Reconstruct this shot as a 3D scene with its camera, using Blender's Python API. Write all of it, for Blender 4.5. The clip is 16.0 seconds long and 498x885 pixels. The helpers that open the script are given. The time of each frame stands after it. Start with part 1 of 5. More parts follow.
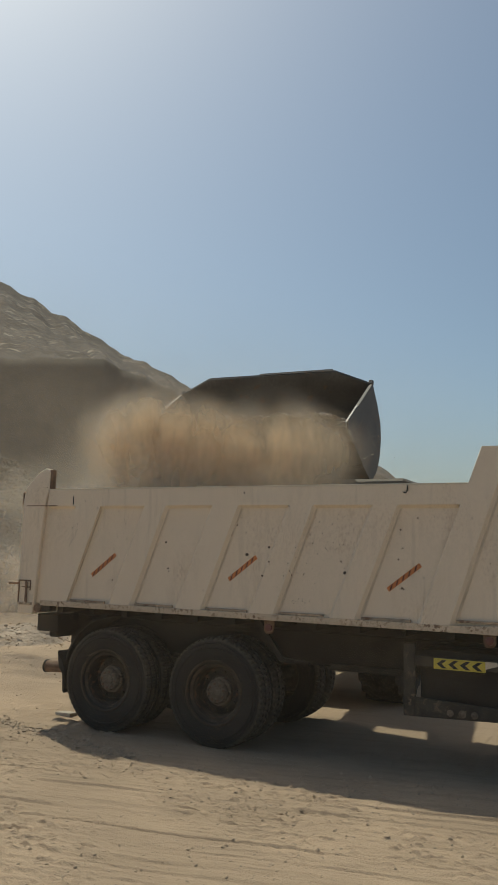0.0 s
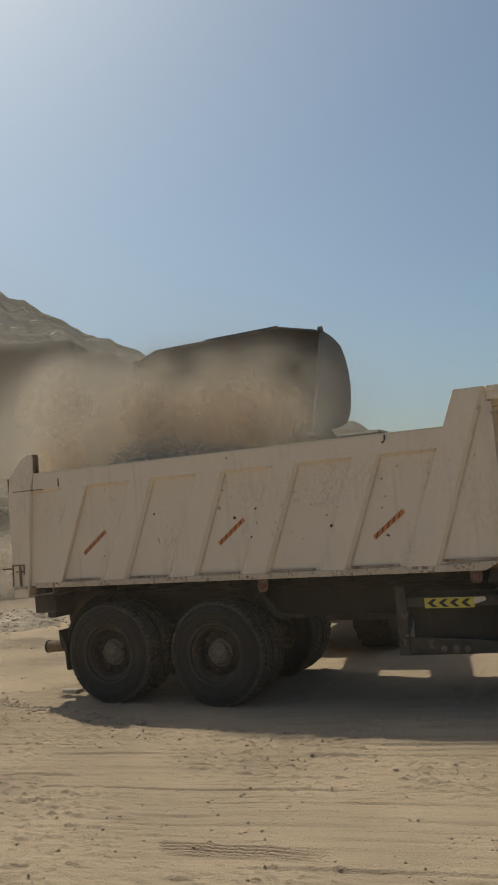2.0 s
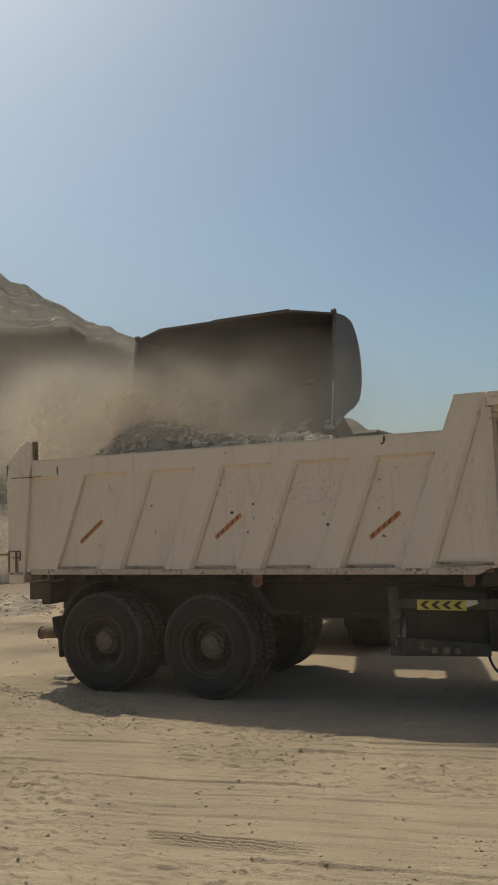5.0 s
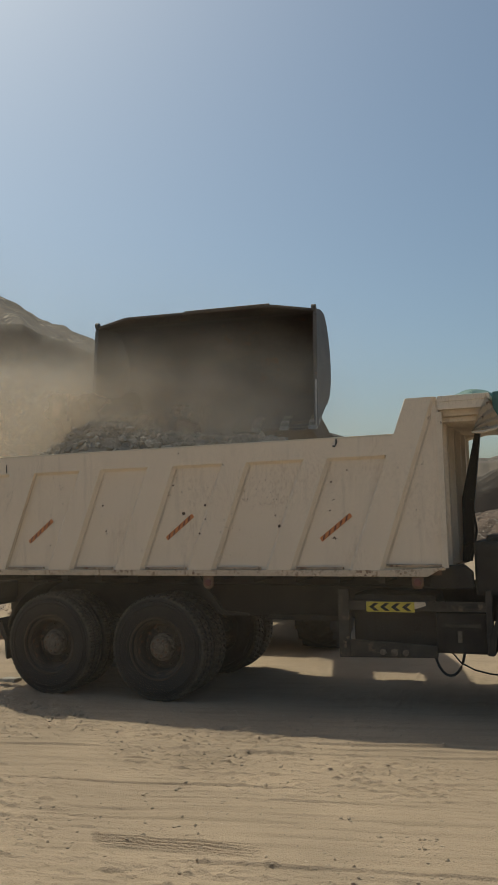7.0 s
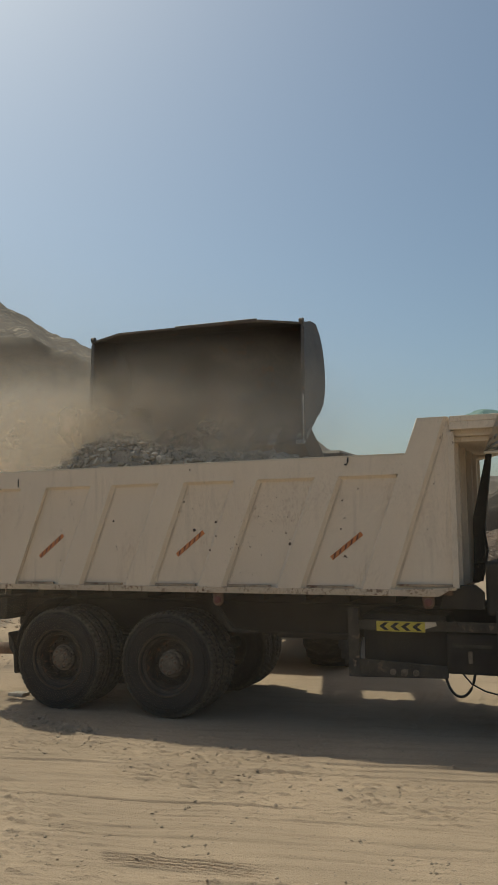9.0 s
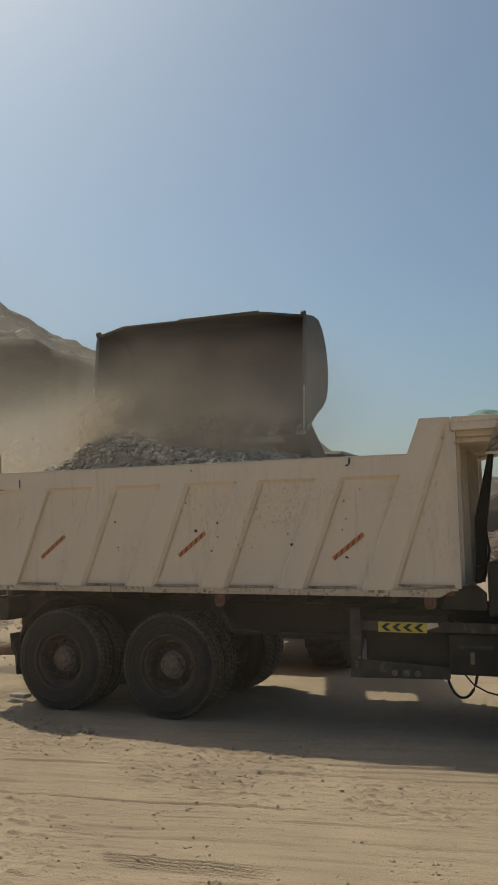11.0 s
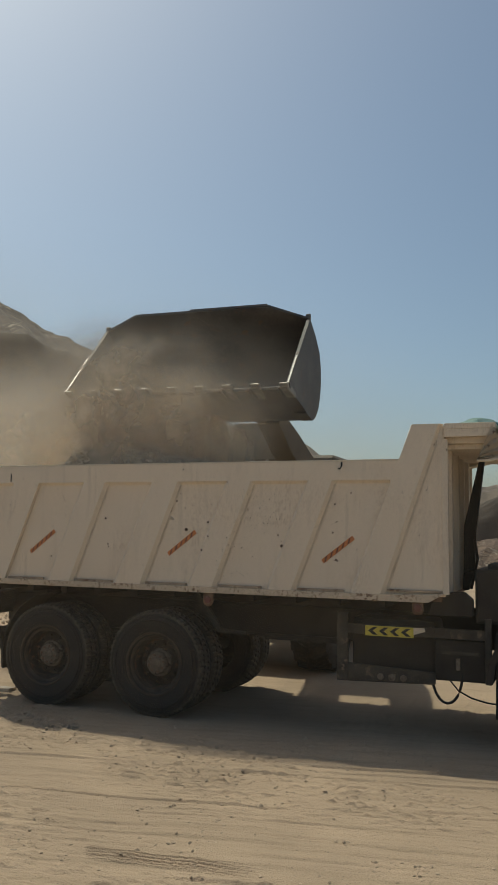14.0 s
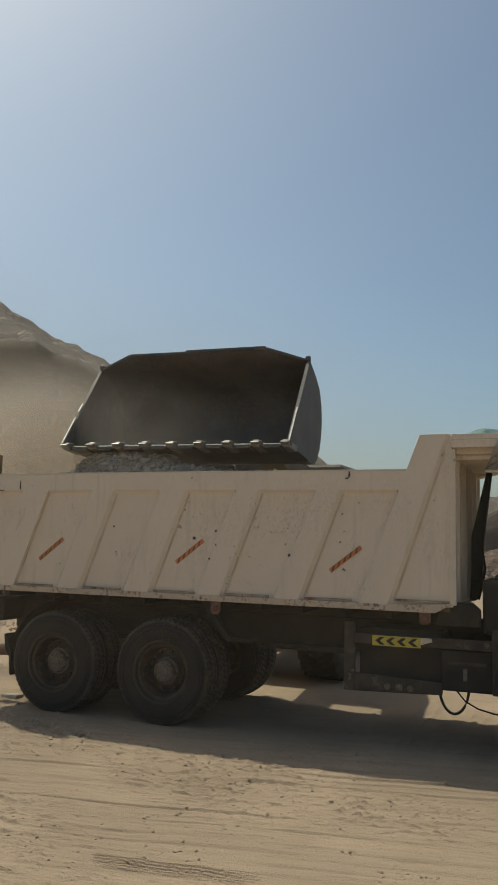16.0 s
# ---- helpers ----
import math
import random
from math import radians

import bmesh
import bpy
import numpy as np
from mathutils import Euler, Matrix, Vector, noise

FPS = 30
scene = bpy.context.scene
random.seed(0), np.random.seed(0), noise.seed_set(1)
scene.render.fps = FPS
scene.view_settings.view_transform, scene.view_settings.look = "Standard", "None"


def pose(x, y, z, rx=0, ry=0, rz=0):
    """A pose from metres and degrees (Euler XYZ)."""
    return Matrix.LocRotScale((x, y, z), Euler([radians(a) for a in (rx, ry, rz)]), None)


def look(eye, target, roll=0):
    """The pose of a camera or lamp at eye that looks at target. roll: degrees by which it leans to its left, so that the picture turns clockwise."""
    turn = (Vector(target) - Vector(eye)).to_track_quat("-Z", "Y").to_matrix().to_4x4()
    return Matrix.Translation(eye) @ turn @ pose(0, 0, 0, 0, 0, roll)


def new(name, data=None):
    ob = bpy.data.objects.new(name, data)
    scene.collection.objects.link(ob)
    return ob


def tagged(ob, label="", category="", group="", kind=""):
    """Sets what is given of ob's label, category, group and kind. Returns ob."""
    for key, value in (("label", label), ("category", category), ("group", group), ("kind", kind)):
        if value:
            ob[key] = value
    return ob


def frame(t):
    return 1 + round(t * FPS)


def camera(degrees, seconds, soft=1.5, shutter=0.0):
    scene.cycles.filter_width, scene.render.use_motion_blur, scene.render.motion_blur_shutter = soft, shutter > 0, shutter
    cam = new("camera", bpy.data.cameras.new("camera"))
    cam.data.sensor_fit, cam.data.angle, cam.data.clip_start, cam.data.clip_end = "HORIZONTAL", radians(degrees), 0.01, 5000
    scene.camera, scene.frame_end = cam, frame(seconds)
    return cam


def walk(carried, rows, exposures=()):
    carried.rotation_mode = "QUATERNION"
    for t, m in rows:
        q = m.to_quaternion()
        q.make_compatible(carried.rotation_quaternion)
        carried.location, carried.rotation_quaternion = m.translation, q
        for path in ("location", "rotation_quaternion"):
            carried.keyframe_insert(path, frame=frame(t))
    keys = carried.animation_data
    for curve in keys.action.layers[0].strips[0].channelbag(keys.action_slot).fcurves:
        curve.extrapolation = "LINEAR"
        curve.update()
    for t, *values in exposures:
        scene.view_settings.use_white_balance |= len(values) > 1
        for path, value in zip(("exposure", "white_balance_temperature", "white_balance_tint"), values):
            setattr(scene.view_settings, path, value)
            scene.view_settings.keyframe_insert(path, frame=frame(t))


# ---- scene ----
cam = camera(33.8, 16.0, soft=1.1)
PATH = [
    (0, (4.181, -7.555, 1.954), (3.283, -5.789, 2.224), 1.5),
    (0.5, (4.214, -7.615, 1.943), (3.31, -5.852, 2.214), 0.1),
    (1, (4.229, -7.663, 1.94), (3.333, -5.891, 2.179), -1.5),
    (1.5, (4.208, -7.686, 1.92), (3.309, -5.911, 2.126), -3.6),
    (2, (4.202, -7.704, 1.924), (3.355, -5.902, 2.11), -4.3),
    (2.5, (4.197, -7.7, 1.928), (3.364, -5.89, 2.097), -3.6),
    (3, (4.197, -7.726, 1.937), (3.366, -5.914, 2.103), -3.6),
    (5.3, (4.188, -7.768, 1.949), (3.357, -5.957, 2.119), -1.7),
    (5.5, (4.204, -7.76, 1.94), (3.384, -5.944, 2.111), -1.5),
    (6, (4.205, -7.762, 1.939), (3.433, -5.925, 2.11), -1.5),
    (6.5, (4.2, -7.764, 1.94), (3.442, -5.921, 2.112), -1.5),
    (7, (4.201, -7.757, 1.935), (3.463, -5.906, 2.107), -1.5),
    (7.5, (4.21, -7.769, 1.939), (3.477, -5.916, 2.115), -1.6),
    (8, (4.215, -7.775, 1.942), (3.505, -5.914, 2.122), -1.7),
    (8.5, (4.188, -7.779, 1.948), (3.48, -5.918, 2.133), -1.3),
    (9, (4.167, -7.796, 1.957), (3.415, -5.954, 2.166), -0.8),
    (11.5, (4.17, -7.787, 1.951), (3.411, -5.949, 2.164), -0.9),
    (12, (4.135, -7.793, 1.94), (3.265, -6.005, 2.153), 0.2),
    (12.5, (4.135, -7.808, 1.947), (3.205, -6.05, 2.158), 0.8),
    (13, (4.141, -7.797, 1.937), (3.246, -6.021, 2.151), 1.0),
    (13.5, (4.149, -7.803, 1.927), (3.353, -5.981, 2.143), 0.7),
    (14, (4.143, -7.826, 1.93), (3.411, -5.978, 2.148), 0.9),
    (14.5, (4.156, -7.842, 1.935), (3.429, -5.992, 2.154), 1.3),
    (15, (4.168, -7.855, 1.933), (3.442, -6.006, 2.164), 1.2),
    (15.5, (4.163, -7.862, 1.94), (3.436, -6.013, 2.171), 1.2),
    (16, (4.15, -7.863, 1.935), (3.401, -6.023, 2.173), 1.3),
]
walk(cam, [(t, look(eye, target, roll)) for t, eye, target, roll in PATH], exposures=((0, 0.0, 6450, -2.5), (16, 0.0, 6450, -2.5)))

# ---- light ----
SUN_AZ, SUN_EL = math.atan2(-0.60, 0.31), math.atan2(1.0, 0.675)
world = bpy.data.worlds.new("sky")
scene.world = world
world.use_nodes = True
sky = world.node_tree.nodes.new("ShaderNodeTexSky")
sky.sky_type, sky.sun_disc = "NISHITA", False
sky.sun_elevation, sky.sun_rotation = SUN_EL, SUN_AZ
sky.air_density, sky.dust_density, sky.ozone_density, sky.altitude = 1.0, 3.3, 1.3, 300
bg = world.node_tree.nodes["Background"]
world.node_tree.links.new(sky.outputs[0], bg.inputs[0])
bg.inputs[1].default_value = 0.091
sun = new("sun", bpy.data.lights.new("sun", "SUN"))
sun.data.energy, sun.data.angle, sun.data.color = 2.8, radians(0.8), (1.0, 0.93, 0.82)
sun.matrix_basis = look((-30, 15.5, 50), (0, 0, 0))
scene.cycles.transparent_max_bounces = 64


# ---- materials ----
def mat(name, base, rough=0.8, metal=0.0, var=0.25, scale=3.0, fine=40.0, bump=0.2, dist=0.01, spots=None, spot_scale=14.0, spot_cut=0.68,
        dust=None, dust_amount=0.0, stretch=(1, 1, 1), per_object=0.0, streaks=0.0, translucent=0.0):
    """A procedural surface: two scales of variation, optional chips or rust, a dust film on what faces up, and fine relief."""
    m = bpy.data.materials.new(name)
    m.use_nodes = True
    nt = m.node_tree
    N, L = nt.nodes, nt.links
    b = N["Principled BSDF"]
    b.inputs["Roughness"].default_value, b.inputs["Metallic"].default_value = rough, metal
    tc, mp = N.new("ShaderNodeTexCoord"), N.new("ShaderNodeMapping")
    mp.inputs["Scale"].default_value = stretch
    L.new(tc.outputs["Object"], mp.inputs[0])

    def noise_tex(s, detail, vec=None):
        n = N.new("ShaderNodeTexNoise")
        n.inputs["Scale"].default_value, n.inputs["Detail"].default_value = s, detail
        L.new((vec or mp).outputs[0], n.inputs["Vector"])
        return n

    def ramp(sock, lo, hi, a=0.0, z=1.0):
        r = N.new("ShaderNodeMapRange")
        r.inputs[1].default_value, r.inputs[2].default_value, r.inputs[3].default_value, r.inputs[4].default_value = lo, hi, a, z
        L.new(sock, r.inputs[0])
        return r.outputs[0]

    def mix(fac, a, c):
        x = N.new("ShaderNodeMix")
        x.data_type = "RGBA"
        for s, v in ((x.inputs[0], fac), (x.inputs[6], a), (x.inputs[7], c)):
            if isinstance(v, tuple):
                s.default_value = v
            elif isinstance(v, float):
                s.default_value = v
            else:
                L.new(v, s)
        return x.outputs[2]

    def tone(c, f):
        return tuple(min(1, v * f) for v in c) + (1.0,)

    big, small = noise_tex(scale, 6), noise_tex(fine, 4)
    col = mix(ramp(big.outputs[0], 0.3, 0.7), tone(base, 1 - var), tone(base, 1 + var))
    col = mix(ramp(small.outputs[0], 0.35, 0.7, 0.0, 0.6), col, tone(base, 1 - 1.3 * var))
    if streaks:
        ms = N.new("ShaderNodeMapping")
        ms.inputs["Scale"].default_value = (9, 9, 0.9)
        L.new(tc.outputs["Object"], ms.inputs[0])
        sn = noise_tex(1.6, 5, ms)
        col = mix(ramp(sn.outputs[0], 0.55, 0.78, 0.0, streaks), col, tone(base, 0.62))
    if per_object:
        oi = N.new("ShaderNodeObjectInfo")
        col = mix(ramp(oi.outputs["Random"], 0, 1, 0, per_object), col, tone(base, 0.5))
    if spots:
        sp, msk = noise_tex(spot_scale, 3), noise_tex(spot_scale * 0.17, 3)
        f = N.new("ShaderNodeMath")
        f.operation = "MULTIPLY"
        L.new(ramp(sp.outputs[0], spot_cut, spot_cut + 0.04), f.inputs[0])
        L.new(ramp(msk.outputs[0], 0.42, 0.6), f.inputs[1])
        col = mix(f.outputs[0], col, tone(spots, 1.0))
    if dust:
        ge, sx = N.new("ShaderNodeNewGeometry"), N.new("ShaderNodeSeparateXYZ")
        L.new(ge.outputs["Normal"], sx.inputs[0])
        f = N.new("ShaderNodeMath")
        f.operation = "MULTIPLY"
        L.new(ramp(sx.outputs[2], -0.2, 0.9, 0.35, 1.0), f.inputs[0])
        L.new(ramp(big.outputs[0], 0.25, 0.7, 0.3 * dust_amount, dust_amount), f.inputs[1])
        col = mix(f.outputs[0], col, tone(dust, 1.0))
    L.new(col, b.inputs["Base Color"])
    if bump:
        bp = N.new("ShaderNodeBump")
        bp.inputs["Strength"].default_value, bp.inputs["Distance"].default_value = bump, dist
        L.new(small.outputs[0], bp.inputs["Height"])
        L.new(bp.outputs[0], b.inputs["Normal"])
    if translucent:
        tr, ms = N.new("ShaderNodeBsdfTranslucent"), N.new("ShaderNodeMixShader")
        L.new(col, tr.inputs[0])
        ms.inputs[0].default_value = translucent
        L.new(b.outputs[0], ms.inputs[1])
        L.new(tr.outputs[0], ms.inputs[2])
        L.new(ms.outputs[0], N["Material Output"].inputs[0])
    return m


DUSTC = (0.40, 0.32, 0.23)
M_PAINT = mat("dusty_cream_paint", (0.83, 0.71, 0.56), 0.85, var=0.07, scale=1.3, fine=22, bump=0.08, dist=0.004, spots=(0.10, 0.06, 0.04), spot_scale=17, spot_cut=0.69, dust=(0.40, 0.31, 0.21), dust_amount=0.5, streaks=0.45)
M_RAIL = mat("scraped_cream_paint", (0.68, 0.585, 0.455), 0.6, var=0.12, scale=3, fine=30, bump=0.2, dist=0.006, spots=(0.16, 0.09, 0.05), spot_scale=22, spot_cut=0.64, dust=DUSTC, dust_amount=0.4)
M_RUST = mat("rusty_steel", (0.20, 0.11, 0.07), 0.85, 0.2, var=0.35, scale=9, bump=0.4, dust=DUSTC, dust_amount=0.3)
M_CHASSIS = mat("grimy_black_chassis", (0.026, 0.023, 0.019), 0.85, 0.0, var=0.4, scale=5, dust=(0.22, 0.17, 0.12), dust_amount=0.2)
M_GUARD = mat("dusty_side_guard_steel", (0.042, 0.037, 0.030), 0.8, 0.0, var=0.4, scale=7, spots=(0.16, 0.12, 0.08), spot_scale=16, spot_cut=0.6, dust=(0.26, 0.20, 0.14), dust_amount=0.3)
M_RUBBER = mat("dusty_tyre_rubber", (0.018, 0.017, 0.015), 0.85, var=0.25, scale=4, fine=60, bump=0.2, dust=(0.25, 0.19, 0.14), dust_amount=0.10)
M_TREAD = mat("dust_caked_tread", (0.050, 0.043, 0.036), 0.95, var=0.35, scale=7, fine=50, bump=0.3, dust=(0.26, 0.20, 0.14), dust_amount=0.25)
M_FLANGE = mat("scuffed_rim_flange", (0.075, 0.052, 0.037), 0.7, 0.2, var=0.4, scale=9, fine=40, bump=0.1)
M_EDGE = mat("scoured_edge_steel", (0.30, 0.275, 0.24), 0.55, 0.5, var=0.4, scale=12, fine=45, bump=0.3, dust=DUSTC, dust_amount=0.3)
M_SILL = mat("rust_chipped_sill_paint", (0.58, 0.47, 0.35), 0.65, var=0.15, scale=4, fine=30, bump=0.2, dist=0.006, spots=(0.17, 0.095, 0.055), spot_scale=30, spot_cut=0.53, dust=DUSTC, dust_amount=0.4)
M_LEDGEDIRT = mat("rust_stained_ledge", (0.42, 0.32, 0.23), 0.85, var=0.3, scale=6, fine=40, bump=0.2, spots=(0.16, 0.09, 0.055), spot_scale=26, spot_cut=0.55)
# Darker, spotted tone that paints the shade beside each rib.
M_FLANKSHADE = mat("shaded_flank_colour", (0.62, 0.515, 0.395), 0.9, var=0.22, scale=4, fine=45, bump=0.4, spots=(0.30, 0.21, 0.14), spot_scale=24, spot_cut=0.64)
M_RIM = mat("dirty_wheel_steel", (0.055, 0.043, 0.034), 0.7, 0.3, var=0.3, scale=10, spots=(0.14, 0.07, 0.04), spot_scale=20, spot_cut=0.6, dust=(0.25, 0.19, 0.13), dust_amount=0.2)
M_HUB = mat("greasy_hub", (0.20, 0.16, 0.12), 0.75, 0.2, var=0.35, scale=18, spots=(0.05, 0.035, 0.025), spot_scale=30, spot_cut=0.55)
M_ORANGE = mat("faded_orange_reflector", (0.62, 0.215, 0.065), 0.45, var=0.25, scale=20, bump=0.05)
M_DARKRED = mat("dark_red_reflector", (0.15, 0.045, 0.028), 0.45, var=0.3, scale=20, bump=0.05)
M_YELLOW = mat("yellow_reflector", (0.62, 0.50, 0.06), 0.4, var=0.12, scale=12, bump=0.05, dust=DUSTC, dust_amount=0.15)
M_BLACK = mat("black_print", (0.012, 0.012, 0.012), 0.5, var=0.1, bump=0.0)
M_CHIP = mat("bare_rusted_chip", (0.085, 0.055, 0.040), 0.8, var=0.3, scale=30, bump=0.0)
M_LAMP = mat("red_lamp_lens", (0.16, 0.05, 0.04), 0.3, var=0.15, bump=0.0)
M_HOSE = mat("black_hose", (0.015, 0.014, 0.013), 0.6, var=0.2, bump=0.1)
M_TEAL = mat("faded_teal_canvas", (0.06, 0.20, 0.19), 0.85, var=0.25, scale=6, bump=0.3, dust=DUSTC, dust_amount=0.35)
M_CAB = mat("grey_blue_cab_paint", (0.30, 0.34, 0.38), 0.45, var=0.1, scale=2, bump=0.05, dust=DUSTC, dust_amount=0.4)
M_GLASS = mat("tinted_cab_glass", (0.02, 0.025, 0.03), 0.08, var=0.1, bump=0.0)
M_BUCKET = mat("worn_bucket_steel", (0.120, 0.110, 0.102), 0.65, 0.25, var=0.3, scale=2.2, fine=26, bump=0.25, spots=(0.16, 0.10, 0.07), spot_scale=9, spot_cut=0.6, dust=(0.33, 0.27, 0.20), dust_amount=0.25, streaks=0.25)
M_BRIGHT = mat("polished_wear_steel", (0.46, 0.43, 0.39), 0.42, 0.8, var=0.15, scale=14, bump=0.1)
M_LOADER = mat("dusty_yellow_machine_paint", (0.12, 0.092, 0.062), 0.85, var=0.2, scale=3, spots=(0.07, 0.05, 0.035), spot_scale=8, spot_cut=0.6, dust=(0.30, 0.25, 0.19), dust_amount=0.45)
M_ROCK = mat("crushed_grey_rock", (0.46, 0.395, 0.315), 0.95, var=0.3, scale=6, fine=40, bump=0.5, per_object=0.0)
M_LOAD = mat("dusty_crushed_rock", (0.43, 0.36, 0.28), 0.95, var=0.3, scale=7, fine=45, bump=0.6, dist=0.03)
M_PEBBLE = mat("dusty_pebbles", (0.43, 0.325, 0.225), 0.95, var=0.3, scale=6, fine=40, bump=0.3)
M_GRAIN = mat("falling_grit", (0.42, 0.34, 0.24), 1.0, var=0.2, scale=2, bump=0.0)


def dust_material(name, colour, strength, half, scale=1.6, upright=1.0, lo=0.36, hi=0.68):
    """Airborne dust: a thin scattering film, dense in its middle and ragged towards its rim."""
    m = bpy.data.materials.new(name)
    m.use_nodes = True
    N, L = m.node_tree.nodes, m.node_tree.links
    N.remove(N["Principled BSDF"])
    tc, oi = N.new("ShaderNodeTexCoord"), N.new("ShaderNodeObjectInfo")
    fit_size = N.new("ShaderNodeMapping")
    fit_size.inputs["Scale"].default_value = (1 / half[0], 0.25, 1 / half[1])
    L.new(tc.outputs["Object"], fit_size.inputs[0])
    ball = N.new("ShaderNodeTexGradient")
    ball.gradient_type = "SPHERICAL"
    L.new(fit_size.outputs[0], ball.inputs[0])
    shift = N.new("ShaderNodeVectorMath")
    shift.operation = "MULTIPLY_ADD"
    shift.inputs[1].default_value = (1, 1, upright)
    L.new(tc.outputs["Object"], shift.inputs[0])
    L.new(oi.outputs["Random"], shift.inputs[2])
    tex = N.new("ShaderNodeTexNoise")
    tex.noise_dimensions = "4D"
    tex.inputs["Scale"].default_value, tex.inputs["Detail"].default_value, tex.inputs["Distortion"].default_value = scale, 5, 0.25
    L.new(shift.outputs[0], tex.inputs["Vector"])
    w = N.new("ShaderNodeMath")
    w.operation = "MULTIPLY"
    w.inputs[1].default_value = 37.0
    L.new(oi.outputs["Random"], w.inputs[0])
    L.new(w.outputs[0], tex.inputs["W"])
    r1, r2 = N.new("ShaderNodeMapRange"), N.new("ShaderNodeMapRange")
    r1.interpolation_type = "SMOOTHSTEP"
    r1.inputs[1].default_value, r1.inputs[2].default_value = 0.0, 0.75
    r2.inputs[1].default_value, r2.inputs[2].default_value, r2.inputs[4].default_value = lo, hi, strength
    L.new(ball.outputs["Fac"], r1.inputs[0])
    L.new(tex.outputs[0], r2.inputs[0])
    alpha = N.new("ShaderNodeMath")
    alpha.operation = "MULTIPLY"
    L.new(r1.outputs[0], alpha.inputs[0])
    L.new(r2.outputs[0], alpha.inputs[1])
    d, t, clear = N.new("ShaderNodeBsdfDiffuse"), N.new("ShaderNodeBsdfTranslucent"), N.new("ShaderNodeBsdfTransparent")
    d.inputs[0].default_value = t.inputs[0].default_value = (*colour, 1)
    half_mix, out_mix = N.new("ShaderNodeMixShader"), N.new("ShaderNodeMixShader")
    L.new(d.outputs[0], half_mix.inputs[1])
    L.new(t.outputs[0], half_mix.inputs[2])
    L.new(alpha.outputs[0], out_mix.inputs[0])
    L.new(clear.outputs[0], out_mix.inputs[1])
    L.new(half_mix.outputs[0], out_mix.inputs[2])
    L.new(out_mix.outputs[0], N["Material Output"].inputs[0])
    return m


PUFF_SIZE, FALL_SIZE, VEIL_SIZE, HAZE_SIZE, FAR_SIZE = (1.25, 0.95), (1.35, 0.68), (2.6, 1.25), (6.0, 2.6), (26.0, 11.0)
M_PUFF = dust_material("rolling_dust", (0.74, 0.645, 0.53), 0.60, PUFF_SIZE, 1.8, 1.0, 0.37, 0.66)
M_FALL = dust_material("falling_dust", (0.82, 0.655, 0.465), 0.92, FALL_SIZE, 2.6, 0.45, 0.36, 0.58)
M_VEIL = dust_material("hanging_dust", (0.68, 0.60, 0.50), 0.33, VEIL_SIZE, 0.9, 1.0, 0.15, 0.70)
# Thin dust film that also lifts dark tones, as veiling glare would.
M_HAZE = dust_material("tone_lifting_dust", (0.62, 0.52, 0.40), 0.08, HAZE_SIZE, 0.5, 1.0, 0.2, 0.7)
M_FARHAZE = dust_material("distant_dusty_air", (0.50, 0.415, 0.315), 0.42, FAR_SIZE, 0.09, 1.0, 0.1, 0.6)
M_HILL = mat("barren_rock_hillside", (0.108, 0.080, 0.060), 0.97, var=0.45, scale=0.07, fine=1.1, bump=0.6, dist=0.5, spots=(0.30, 0.245, 0.185), spot_scale=0.75, spot_cut=0.56)
M_CUT = mat("dark_quarry_cut", (0.165, 0.130, 0.098), 0.97, var=0.25, scale=0.08, fine=0.8, bump=0.3, dist=0.3)
M_LEDGE = mat("dark_rock_ledge", (0.10, 0.080, 0.064), 0.97, var=0.25, scale=0.2, fine=1.2, bump=0.3, dist=0.3)
M_RUBBLE = mat("brown_rubble", (0.145, 0.097, 0.068), 0.97, var=0.35, scale=0.8, fine=6, bump=0.9, dist=0.2, spots=(0.3, 0.24, 0.18), spot_scale=5, spot_cut=0.6)
M_BERM = mat("pale_grey_rubble", (0.41, 0.32, 0.235), 0.97, var=0.3, scale=2, fine=12, bump=0.8, dist=0.08)
M_HEAP = mat("heaped_grey_gravel", (0.22, 0.18, 0.14), 0.97, var=0.3, scale=1.1, fine=9, bump=0.9, dist=0.12, spots=(0.36, 0.31, 0.25), spot_scale=6, spot_cut=0.57)


